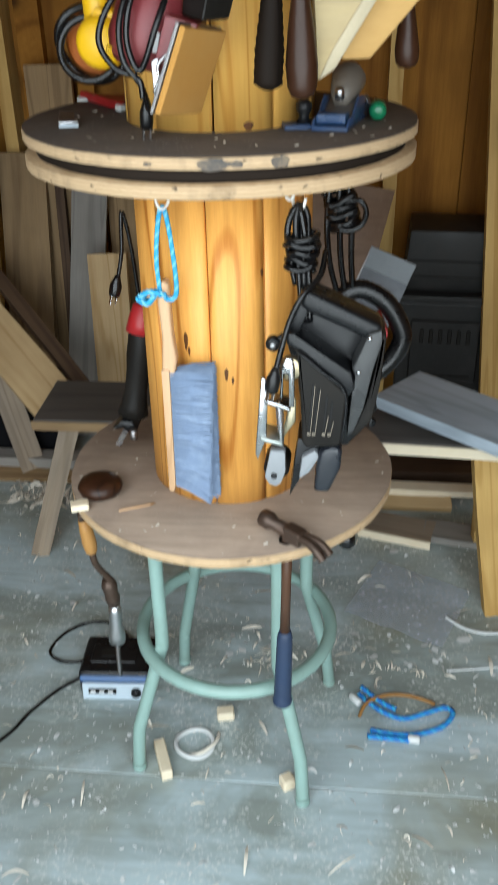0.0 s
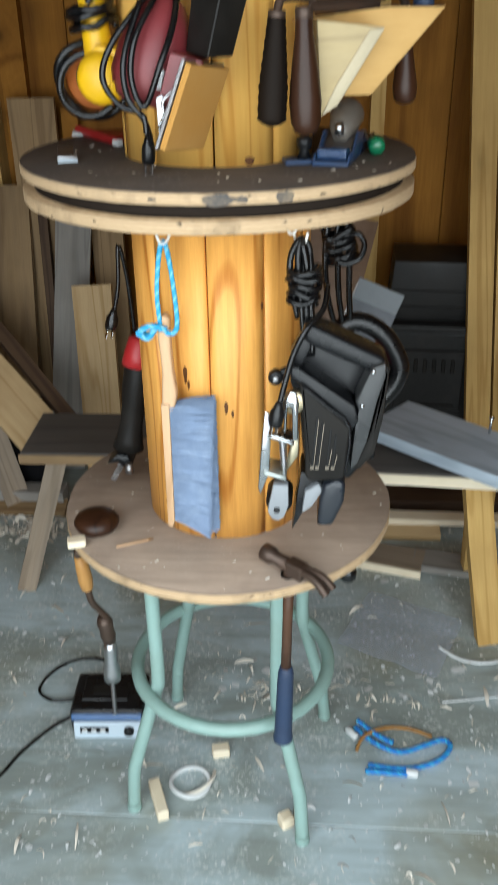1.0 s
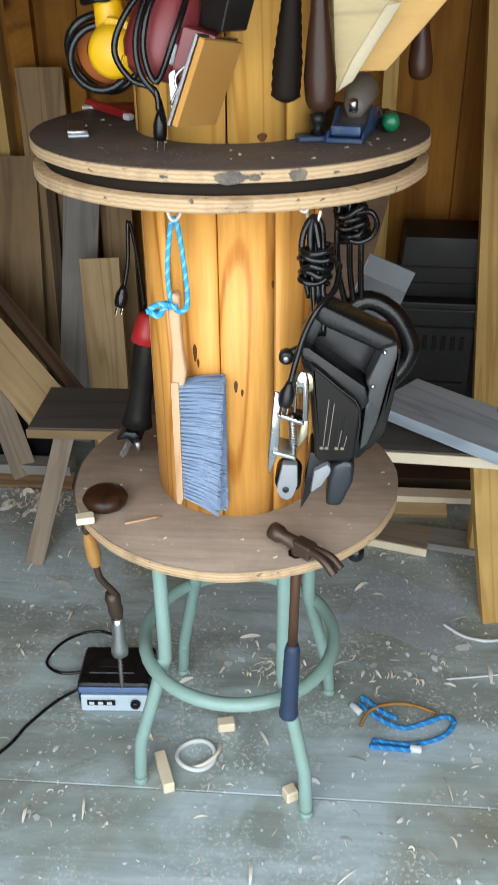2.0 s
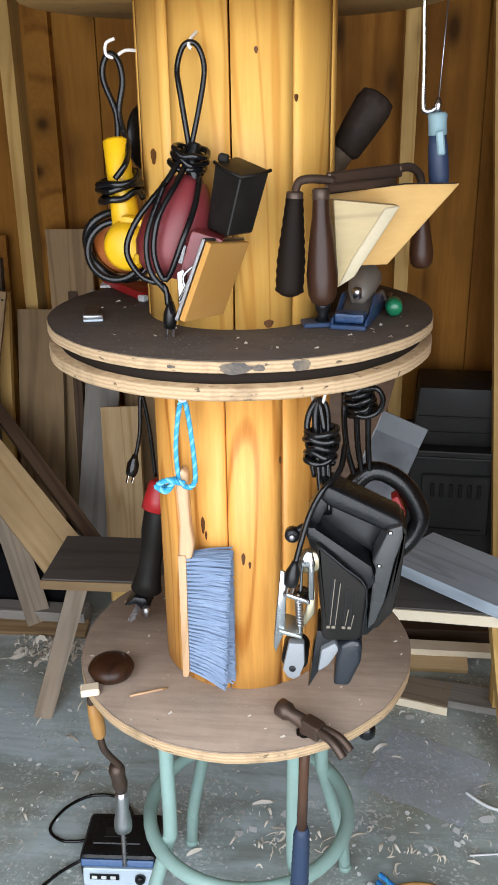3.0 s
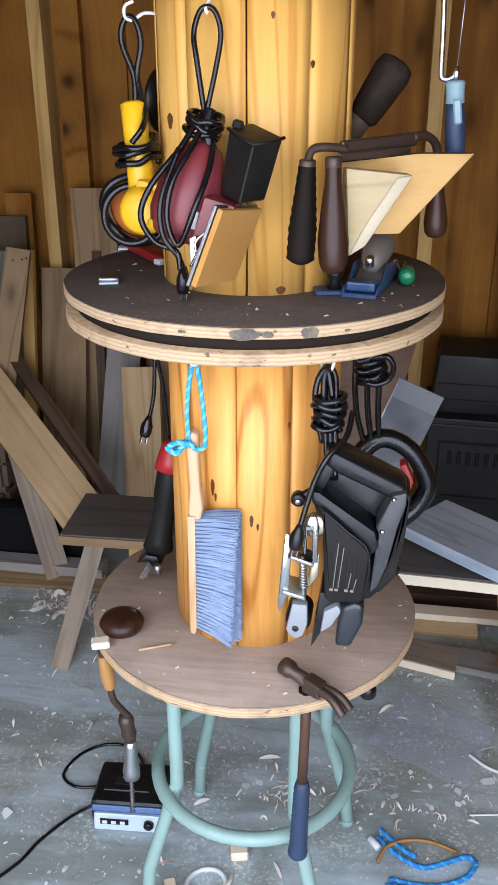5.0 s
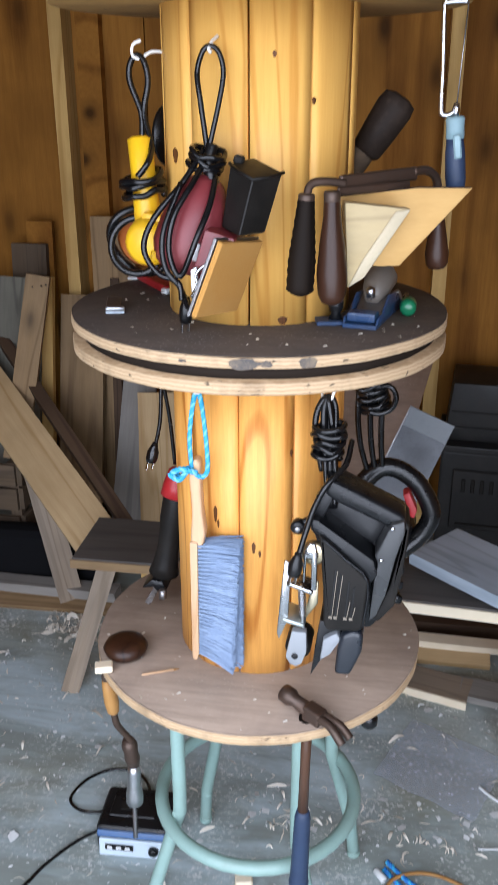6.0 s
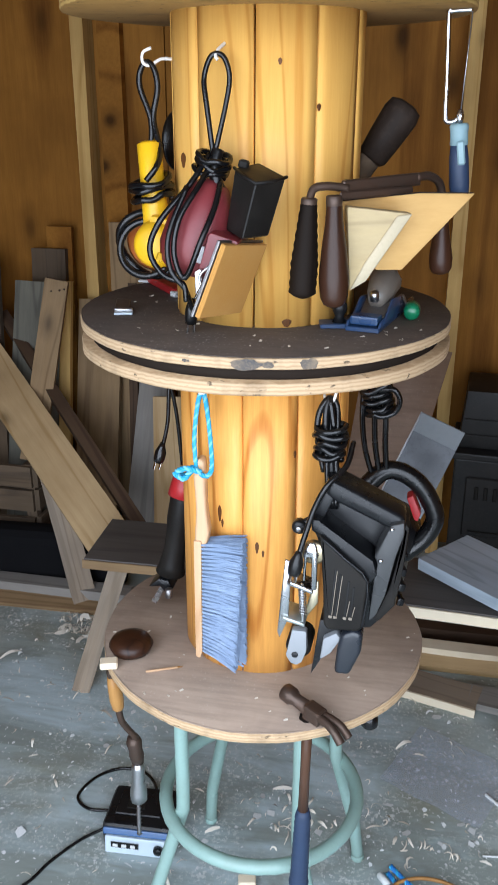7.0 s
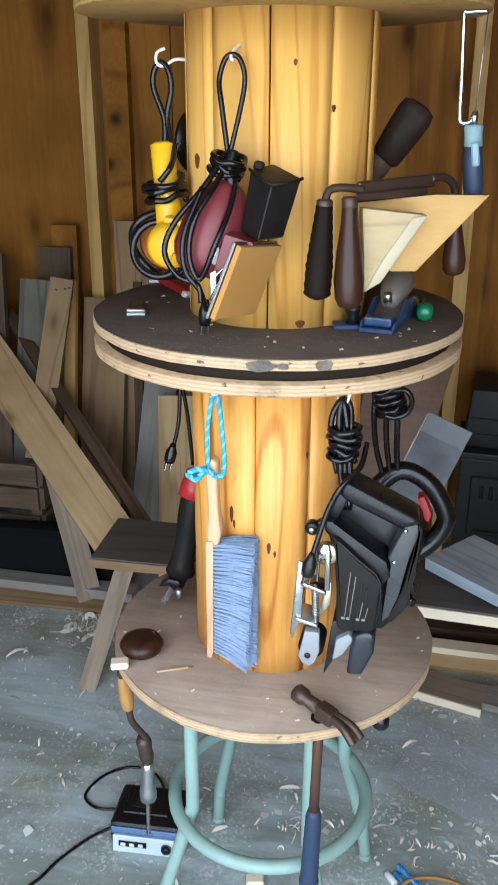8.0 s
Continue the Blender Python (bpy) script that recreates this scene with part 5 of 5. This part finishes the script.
board("plank", (0.26, 0.862, 0.017), (0.515, 0.866, 0.017), 0.055, 0.032, (0, -0.35, 1), FRESH_WOOD, "short pale plank lying on the floor", "plank")
board("plank", (0.28, 1.02, 0.025), (1.1, 1.04, 0.025), 0.09, 0.05, (0, 0, 1), BROWN_PLANK, "dark beam lying on the floor", "beam")
board("offcut", (0.262, 0.764, 0.012), (0.452, 0.712, 0.012), 0.100, 0.022, (0, 0, 1), LEG_WOOD, "grey board offcut with a fresh sawn edge on the floor", "offcut")
board("offcut", (0.250, 0.7085, 0.013), (0.440, 0.6565, 0.013), 0.006, 0.023, (0, 0, 1), WHITE_WOOD, "fresh pale strip of wood lying on the floor", "offcut")

board("plank", (0.43, 0.735, 0.012), (0.98, 0.640, 0.012), 0.085, 0.020, (0, 0, 1), GREY_PLANK, "weathered grey plank lying flat under the low bench", "plank")
# stove-like dark metal chest at the back
chest = thing("metal_chest", (0.52, 1.4, 0), "dark metal stove with a ledge and panelled front", "stove")
cm = pose(0.515, 1.41, 0, 0, 0, -4)
part("body", block((0.29, 0.26, 0.465), cm @ pose(0, 0, 0.2345), 0.008, 2), DARK_METAL, chest)
part("ledge", block((0.31, 0.285, 0.022), cm @ pose(0, -0.004, 0.479), 0.005, 2), DARK_METAL, chest)
part("hood", slab([(-0.14, 0.0), (0.14, 0.0), (0.125, 0.185), (-0.125, 0.185)], -0.10, 0.11, 0.008, 2, cm @ pose(0, 0, 0.4905, 0, 0, 0)), DARK_METAL, chest)
for z, w in ((0.535, 0.255), (0.585, 0.25)):
    part("ridge", block((w, 0.006, 0.007), cm @ pose(0, -0.102, z), 0.002), DARK_METAL, chest)
door = part("door", block((0.21, 0.012, 0.20), cm @ pose(0, -0.136, 0.31), 0.004), DARK_METAL, chest)
part("door_rim", block((0.17, 0.006, 0.006), cm @ pose(0, -0.145, 0.23), 0.002), DUSTY_BLACK, door)
for k in range(6):
    part("slot", block((0.012, 0.006, 0.045), cm @ pose(-0.07 + k * 0.028, -0.1435, 0.36), 0.002), DUSTY_BLACK, door)
part("foot", block((0.27, 0.24, 0.02), cm @ pose(0, 0, 0.010), 0.004), DARK_METAL, chest)

# leaning sheets at the right, behind the column
sheet_ob = thing("metal_sheet", (0.3, 0.72, 0.43), "grey folded sheet-metal duct leaning behind the bench", "sheet metal")
sm = frame_of((0.236, 0.72, 0.805), (0.355, 0.70, 0.760), (0.15, -1, 0.35))
part("flange", block((0.112, 0.30, 0.003), sm @ pose(0, -0.145, 0), 0.0008), DULL_SHEET, sheet_ob)
# Same sheet as the flange; the fold's brighter lighting is put in as paler colour.
part("fold", block((0.110, 0.055, 0.004), sm @ pose(0, -0.020, 0.012, 30, 0, 0), 0.0008), GREY_SHEET, sheet_ob)
part("lip", block((0.004, 0.30, 0.018), sm @ pose(-0.055, -0.145, 0.010), 0.0008), DULL_STEEL, sheet_ob)
hb = slab([(-0.02, 0.0), (0.15, 0.0), (0.328, 0.80), (0.08, 0.84)], -0.003, 0.003, 0.001, 1)
hb.transform(Matrix.Translation((0, 1.22, 0)) @ pose(0, 0, 0, -6))
tagged(part("hardboard_sheet", hb, PINK_BOARD), "brown hardboard sheet leaning against the wall", "hardboard")

# pale boards standing at the right edge
for x, y, w, mat in ((0.665, 1.16, 0.072, STUD_MAT), (0.745, 1.15, 0.075, STUD_MAT), (0.83, 1.18, 0.085, FRESH_WOOD)):
    board("plank", (x, y, 0.0), (x - 0.115, y + 0.42, 2.2), w, 0.036, (0, -1, 0.2), mat, "long pale plank leaning upright against the wall", "plank", "upright planks")

# boards leaning on the back wall at the left
board("plank", (-0.835, 1.30, 0.0), (-0.835, 1.50, 0.86), 0.150, 0.022, (0, -1, 0.2), PLANK_MAT, "wide dusty plank leaning against the wall", "plank", "leaning planks")
board("plank", (-0.695, 1.34, 0.0), (-0.72, 1.50, 0.92), 0.030, 0.022, (0, -1, 0.2), BROWN_PLANK, "narrow dark batten leaning against the wall", "plank", "leaning planks")
board("plank", (-0.655, 1.22, 0.0), (-0.605, 1.50, 0.92), 0.110, 0.022, (0.1, -1, 0.2), GREY_PLANK, "weathered grey plank leaning against the wall", "plank", "leaning planks")
board("plank", (-0.505, 1.14, 0.0), (-0.537, 1.30, 0.600), 0.122, 0.022, (0, -1, 0.2), FRESH_WOOD, "short fresh plank leaning against the others", "plank", "leaning planks")
board("plank", (-0.50, 1.40, 0.0), (-0.53, 1.55, 0.98), 0.10, 0.022, (0, -1, 0.15), PLANK_MAT, "narrow plank leaning behind a short one", "plank", "leaning planks")
board("plank", (-0.37, 1.40, 0.0), (-0.40, 1.55, 0.95), 0.10, 0.022, (0, -1, 0.15), STUD_MAT, "pale plank leaning against the wall", "plank", "leaning planks")
board("plank", (-0.715, 1.46, 0.0), (-0.725, 1.52, 1.115), 0.145, 0.020, (0, -1, 0.05), PLANK_MAT, "tall brown plank standing against the wall", "plank", "leaning planks")
board("plank", (-0.62, 1.50, 0.0), (-0.62, 1.56, 1.08), 0.05, 0.02, (0, -1, 0.05), WALL_MAT, "dark brown batten against the wall", "plank", "leaning planks")
# the pile at the far left
board("plank", (-1.06, 1.24, 0.0), (-1.03, 1.46, 0.92), 0.170, 0.024, (0, -1, 0.2), PILE_GREY, "dark grey plank leaning in the corner pile", "plank", "corner pile")
board("plank", (-1.0, 1.21, 0.378), (-0.915, 1.335, 0.955), 0.075, 0.024, (0.2, -1, 0.2), PLANK_MAT, "tilted dusty plank with nail holes in the corner pile", "plank", "corner pile")
board("plank", (-0.955, 1.30, 0.0), (-0.94, 1.44, 0.93), 0.060, 0.022, (0, -1, 0.2), STUD_MAT, "narrow pale plank in the corner pile", "plank", "corner pile")
board("plank", (-1.025, 1.44, 0.0), (-1.02, 1.53, 1.02), 0.120, 0.024, (0, -1, 0.1), SHADED_OLD_WOOD, "brown plank standing in the corner pile", "plank", "corner pile")
board("plank", (-0.995, 1.50, 0.0), (-0.99, 1.56, 1.09), 0.090, 0.022, (0, -1, 0.1), WALL_MAT, "stained plank standing in the corner pile", "plank", "corner pile")
board("plank", (-1.22, 1.30, 0.0), (-1.25, 1.46, 1.0), 0.15, 0.024, (0, -1, 0.2), SHADED_OLD_WOOD, "dusty plank leaning in the corner pile", "plank", "corner pile")
board("plank", (-1.45, 1.30, 0.0), (-1.42, 1.48, 1.05), 0.16, 0.024, (0, -1, 0.2), STUD_MAT, "pale plank leaning in the corner pile", "plank", "corner pile")
# big diagonal boards propped against the bench
board("plank", (-0.600, 0.850, 0.300), (-1.29, 1.40, 0.755), 0.135, 0.024, (0.35, -0.75, 0.55), FRESH_WOOD, "wide dusty plank propped diagonally on the bench", "plank", "propped planks")
board("plank", (-0.520, 0.920, 0.300), (-1.20, 1.50, 0.790), 0.038, 0.036, (0.35, -0.7, 0.6), BROWN_PLANK, "dark brown plank propped diagonally on the bench", "plank", "propped planks")
board("plank", (-0.735, 0.955, 0.0), (-0.885, 1.09, 0.42), 0.075, 0.024, (0.4, -0.75, 0.3), LEG_WOOD, "pale plank propped against the corner pile", "plank", "propped planks")
board("beam", (-1.7, 1.005, 0.030), (-0.60, 0.985, 0.030), 0.06, 0.06, (0, 0, 1), GREY_PLANK, "grey beam lying along the wall", "beam")
board("plank", (-1.7, 0.925, 0.014), (-0.59, 0.945, 0.014), 0.055, 0.022, (0, -0.3, 1), PLANK_MAT, "narrow plank lying on the floor by the beam", "plank")
crate = thing("wooden_crate", (-1.1, 1.3, 0), "old wooden crate of slats in the corner", "crate")
for z in (0.05, 0.15, 0.25, 0.335):
    board("slat", (-1.34, 1.165, z), (-0.985, 1.165, z), 0.075, 0.014, (0, -1, 0), SHADED_OLD_WOOD, "", "", "", crate)
    board("slat", (-0.975, 1.172, z), (-0.975, 1.38, z), 0.075, 0.014, (1, 0, 0), SHADED_OLD_WOOD, "", "", "", crate)
board("corner_post", (-1.0, 1.19, 0.0), (-1.0, 1.19, 0.375), 0.036, 0.036, (0, -1, 0), SHADED_OLD_WOOD, "", "", "", crate)
board("back", (-1.34, 1.385, 0.19), (-0.985, 1.385, 0.19), 0.37, 0.012, (0, -1, 0), BROWN_PLANK, "", "", "", crate)
part("dark_cloth", block((0.50, 0.10, 0.20), pose(-0.90, 1.09, 0.10, 0, 0, 3), 0.045, 3), plain("black_cloth", (0.006, 0.006, 0.007), 0.95, gloss=0.1), None)
tagged(bpy.data.objects["dark_cloth"], "heap of black cloth behind the beam", "cloth")

nail_ends = ((-0.902, 1.319, 0.925), (-0.888, 1.322, 0.928), (-0.930, 1.317, 0.922))
for p in nail_ends:
    tagged(part("nail", turned(p, (p[0], p[1] - 0.006, p[2] + 0.001), [(0, 0.003), (0.5, 0.003), (1, 0.002)], 8), RUSTY_STEEL), "rusty nail head in a leaning plank", "nail", "nails in a plank")

# rope, sheet, string and blocks on the floor
blue = thing("rope", (0.33, 0.07, 0), "bright blue rope with white ends lying on the floor", "rope")
rope([(0.245, 0.118, 0.006), (0.285, 0.075, 0.008), (0.335, 0.055, 0.006), (0.385, 0.072, 0.009), (0.425, 0.092, 0.006), (0.440, 0.075, 0.007), (0.415, 0.040, 0.006), (0.370, 0.018, 0.006), (0.33, 0.012, 0.006), (0.268, 0.018, 0.006)], 0.0056, 45, blue, (BLUE_ROPE, CYAN_ROPE, BLUE_ROPE))
rope([(0.262, 0.002, 0.006), (0.30, 0.0, 0.007), (0.345, -0.002, 0.006)], 0.0056, 45, blue, (BLUE_ROPE, CYAN_ROPE, BLUE_ROPE))
rope([(0.250, 0.128, 0.016), (0.29, 0.088, 0.017), (0.32, 0.070, 0.016)], 0.0056, 45, blue, (BLUE_ROPE, CYAN_ROPE, BLUE_ROPE))
part("taped_end", rod((0.228, 0.112, 0.007), (0.247, 0.088, 0.007), 0.0075), PALE_CHIP, blue, "white taped end")
part("taped_end", rod((0.342, 0.002, 0.007), (0.366, 0.000, 0.007), 0.0085), PALE_CHIP, blue, "white taped end")
twig = thing("curled_shaving", (0.32, 0.1, 0), "long curled tan wood strip on the floor", "wood strip")
part("strip", tube([(0.245, 0.055, 0.004), (0.262, 0.085, 0.016), (0.305, 0.105, 0.02), (0.355, 0.110, 0.016), (0.405, 0.103, 0.004)], 0.004, 8, 6), HONEY_HANDLE, twig)
string = thing("white_cord", (0.55, 0.3, 0), "thin pale cord lying on the floor", "cord")
part("cord", tube([(0.455, 0.385, 0.004), (0.50, 0.345, 0.004), (0.56, 0.335, 0.004), (0.62, 0.36, 0.004), (0.70, 0.40, 0.004)], 0.0038, 8, 8), PALE_CHIP, string)
string2 = thing("white_cord", (0.55, 0.2, 0), "thin pale cord lying on the floor", "cord")
part("cord", tube([(0.44, 0.205, 0.003), (0.50, 0.215, 0.003), (0.60, 0.235, 0.003)], 0.0022, 8, 6), PALE_CHIP, string2)
bm = bmesh.new()
n = 8
grid = [[bm.verts.new((0.212 + (0.092 * j + 0.224 * i) / n, 0.388 + (0.210 * j - 0.112 * i) / n, 0.004 + 0.003 * math.sin(i * 1.7 + j) * math.cos(j * 1.3))) for j in range(n + 1)] for i in range(n + 1)]
for i in range(n):
    for j in range(n):
        bm.faces.new((grid[i][j], grid[i + 1][j], grid[i + 1][j + 1], grid[i][j + 1]))
tagged(part("plastic_sheet", smooth(bm, 60), CLEAR_SHEET), "square of dusty clear plastic lying on the floor", "plastic sheet")
tagged(part("wood_block", block((0.022, 0.085, 0.026), pose(-0.143, -0.095, 0.0135, 0, 0, 22), 0.002), WHITE_WOOD), "pale sawn block lying by the stool leg", "wood block", "floor blocks")
tagged(part("wood_block", block((0.036, 0.026, 0.022), pose(-0.034, 0.034, 0.0115, 0, 0, 12), 0.003), WHITE_WOOD), "small pale wood block under the stool", "wood block", "floor blocks")
tagged(part("wood_block", block((0.026, 0.026, 0.026), pose(0.105, -0.128, 0.0135, 0, 0, 30), 0.003), WHITE_WOOD), "small pale cube by the stool leg", "wood block", "floor blocks")
tape = thing("tape_ring", (-0.09, -0.05, 0), "translucent plastic ring lying on the floor", "ring")
part("ring", tube([(-0.088 + 0.038 * math.cos(a), -0.045 + 0.036 * math.sin(a), 0.007 + 0.003 * math.sin(2 * a)) for a in (k * math.tau / 16 for k in range(16))], 0.005, 4, 8, True), PALE_CHIP, tape)
part("curl", tube([(-0.10, -0.075, 0.004), (-0.07, -0.07, 0.010), (-0.045, -0.045, 0.014), (-0.042, -0.015, 0.006)], 0.004, 6, 6), SHAVING, tape)
part("bumper", turned((0.196, -0.168, 0.630), (0.196, -0.168, 0.6055), [(0, 0.009), (0.3, 0.013), (0.8, 0.013), (1, 0.009)], 16), BLACK_RUBBER, low, "black rubber bumper under the shelf")


# shavings and chips over the whole floor
def shavings(name, count, seed, spread, size, material, label, curl, broad=0.10):
    rnd = random.Random(seed)
    verts, faces = [], []
    for _ in range(count):
        x, y = spread(rnd)
        w, length = rnd.uniform(0.25, 1.0) * size * broad, rnd.uniform(0.4, 1.3) * size
        t, bend, twist = rnd.uniform(0, math.tau), rnd.uniform(-1, 1) * curl, rnd.uniform(-0.5, 0.5)
        lift = rnd.uniform(0.05, 0.75)
        n0, k = len(verts), 5
        px, py, heading = x, y, t
        for i in range(k):
            s = i / (k - 1)
            ww = w * (1 - 0.6 * abs(2 * s - 1) ** 2)
            z = 0.0012 + lift * size * 0.35 * math.sin(s * math.pi) + rnd.uniform(0, 0.0008)
            nx, ny = -math.sin(heading), math.cos(heading)
            verts.append((px + nx * ww, py + ny * ww, z + twist * ww))
            verts.append((px - nx * ww, py - ny * ww, max(z - twist * ww, 0.001)))
            px += math.cos(heading) * length / (k - 1)
            py += math.sin(heading) * length / (k - 1)
            heading += bend
            if i:
                a = n0 + 2 * i - 2
                faces.append((a, a + 1, a + 3, a + 2))
    me = bpy.data.meshes.new(name)
    me.from_pydata(verts, [], faces)
    me.materials.append(material)
    for p in me.polygons:
        p.use_smooth = True
    return tagged(new(name, me), label, name.replace("_", " "), kind="stuff")


def anywhere(r):
    return r.uniform(-1.1, 1.0), -0.75 + 1.75 * r.random() ** 0.9


def heap(cx, cy, s):
    return lambda r: (r.gauss(cx, s), r.gauss(cy, s * 0.6))


def flakes(name, count, seed, spread, size, material, label):
    """Thin irregular chips and torn flakes lying flat or tipped on the floor."""
    rnd = random.Random(seed)
    verts, faces = [], []
    for _ in range(count):
        x, y = spread(rnd)
        big = size * rnd.uniform(0.3, 1.0) ** 1.6
        long, turn, tip = rnd.uniform(0.35, 1.0), rnd.uniform(0, math.tau), rnd.uniform(-0.25, 0.25)
        n0, k = len(verts), rnd.randint(4, 6)
        for i in range(k):
            a = i * math.tau / k + rnd.uniform(-0.3, 0.3)
            u, v = big * math.cos(a) * rnd.uniform(0.7, 1.1), big * long * math.sin(a) * rnd.uniform(0.7, 1.1)
            verts.append((x + u * math.cos(turn) - v * math.sin(turn), y + u * math.sin(turn) + v * math.cos(turn), 0.0012 + big * 0.25 + tip * u))
        faces.append(tuple(range(n0, n0 + k)))
    me = bpy.data.meshes.new(name)
    me.from_pydata(verts, [], faces)
    me.materials.append(material)
    return tagged(new(name, me), label, name.replace("_", " "), kind="stuff")


shavings("wood_shavings", 520, 21, anywhere, 0.022, SHAVING, "curled pale wood shavings strewn over the floor", 1.0)
shavings("wood_chips", 2600, 22, anywhere, 0.008, PALE_CHIP, "small pale chips strewn over the floor", 0.5, 0.28)
shavings("wood_chips", 260, 29, anywhere, 0.018, PALE_CHIP, "pale grey flakes strewn over the floor", 0.4, 0.26)
shavings("wood_shavings", 130, 23, heap(-0.68, 0.86, 0.055), 0.034, SHAVING, "heap of curled pale shavings by the beam", 1.1)
shavings("wood_shavings", 40, 24, heap(0.05, 0.22, 0.06), 0.032, SHAVING, "pale shavings under the stool", 0.6)
shavings("wood_shavings", 26, 25, heap(0.33, 0.22, 0.06), 0.03, SHAVING, "pale shavings beside the rope", 1.0)
shavings("wood_splinters", 130, 26, anywhere, 0.05, SHAVING, "long pale splinters lying on the floor", 0.08)
flakes("wood_flakes", 1700, 31, anywhere, 0.0060, PALE_CHIP, "torn pale flakes strewn over the floor")
flakes("wood_flakes", 90, 32, anywhere, 0.014, PALE_CHIP, "larger pale chips of wood strewn over the floor")
flakes("wood_flakes", 12, 33, heap(0.37, 0.26, 0.07), 0.018, PALE_CHIP, "pale flakes heaped beside the rope")
flakes("wood_flakes", 14, 34, heap(0.06, 0.24, 0.06), 0.016, PALE_CHIP, "pale chips heaped under the stool")
shavings("wood_shavings", 60, 35, heap(-0.66, 0.84, 0.05), 0.045, SHAVING, "broad curled shavings heaped by the beam", 1.2, 0.25)
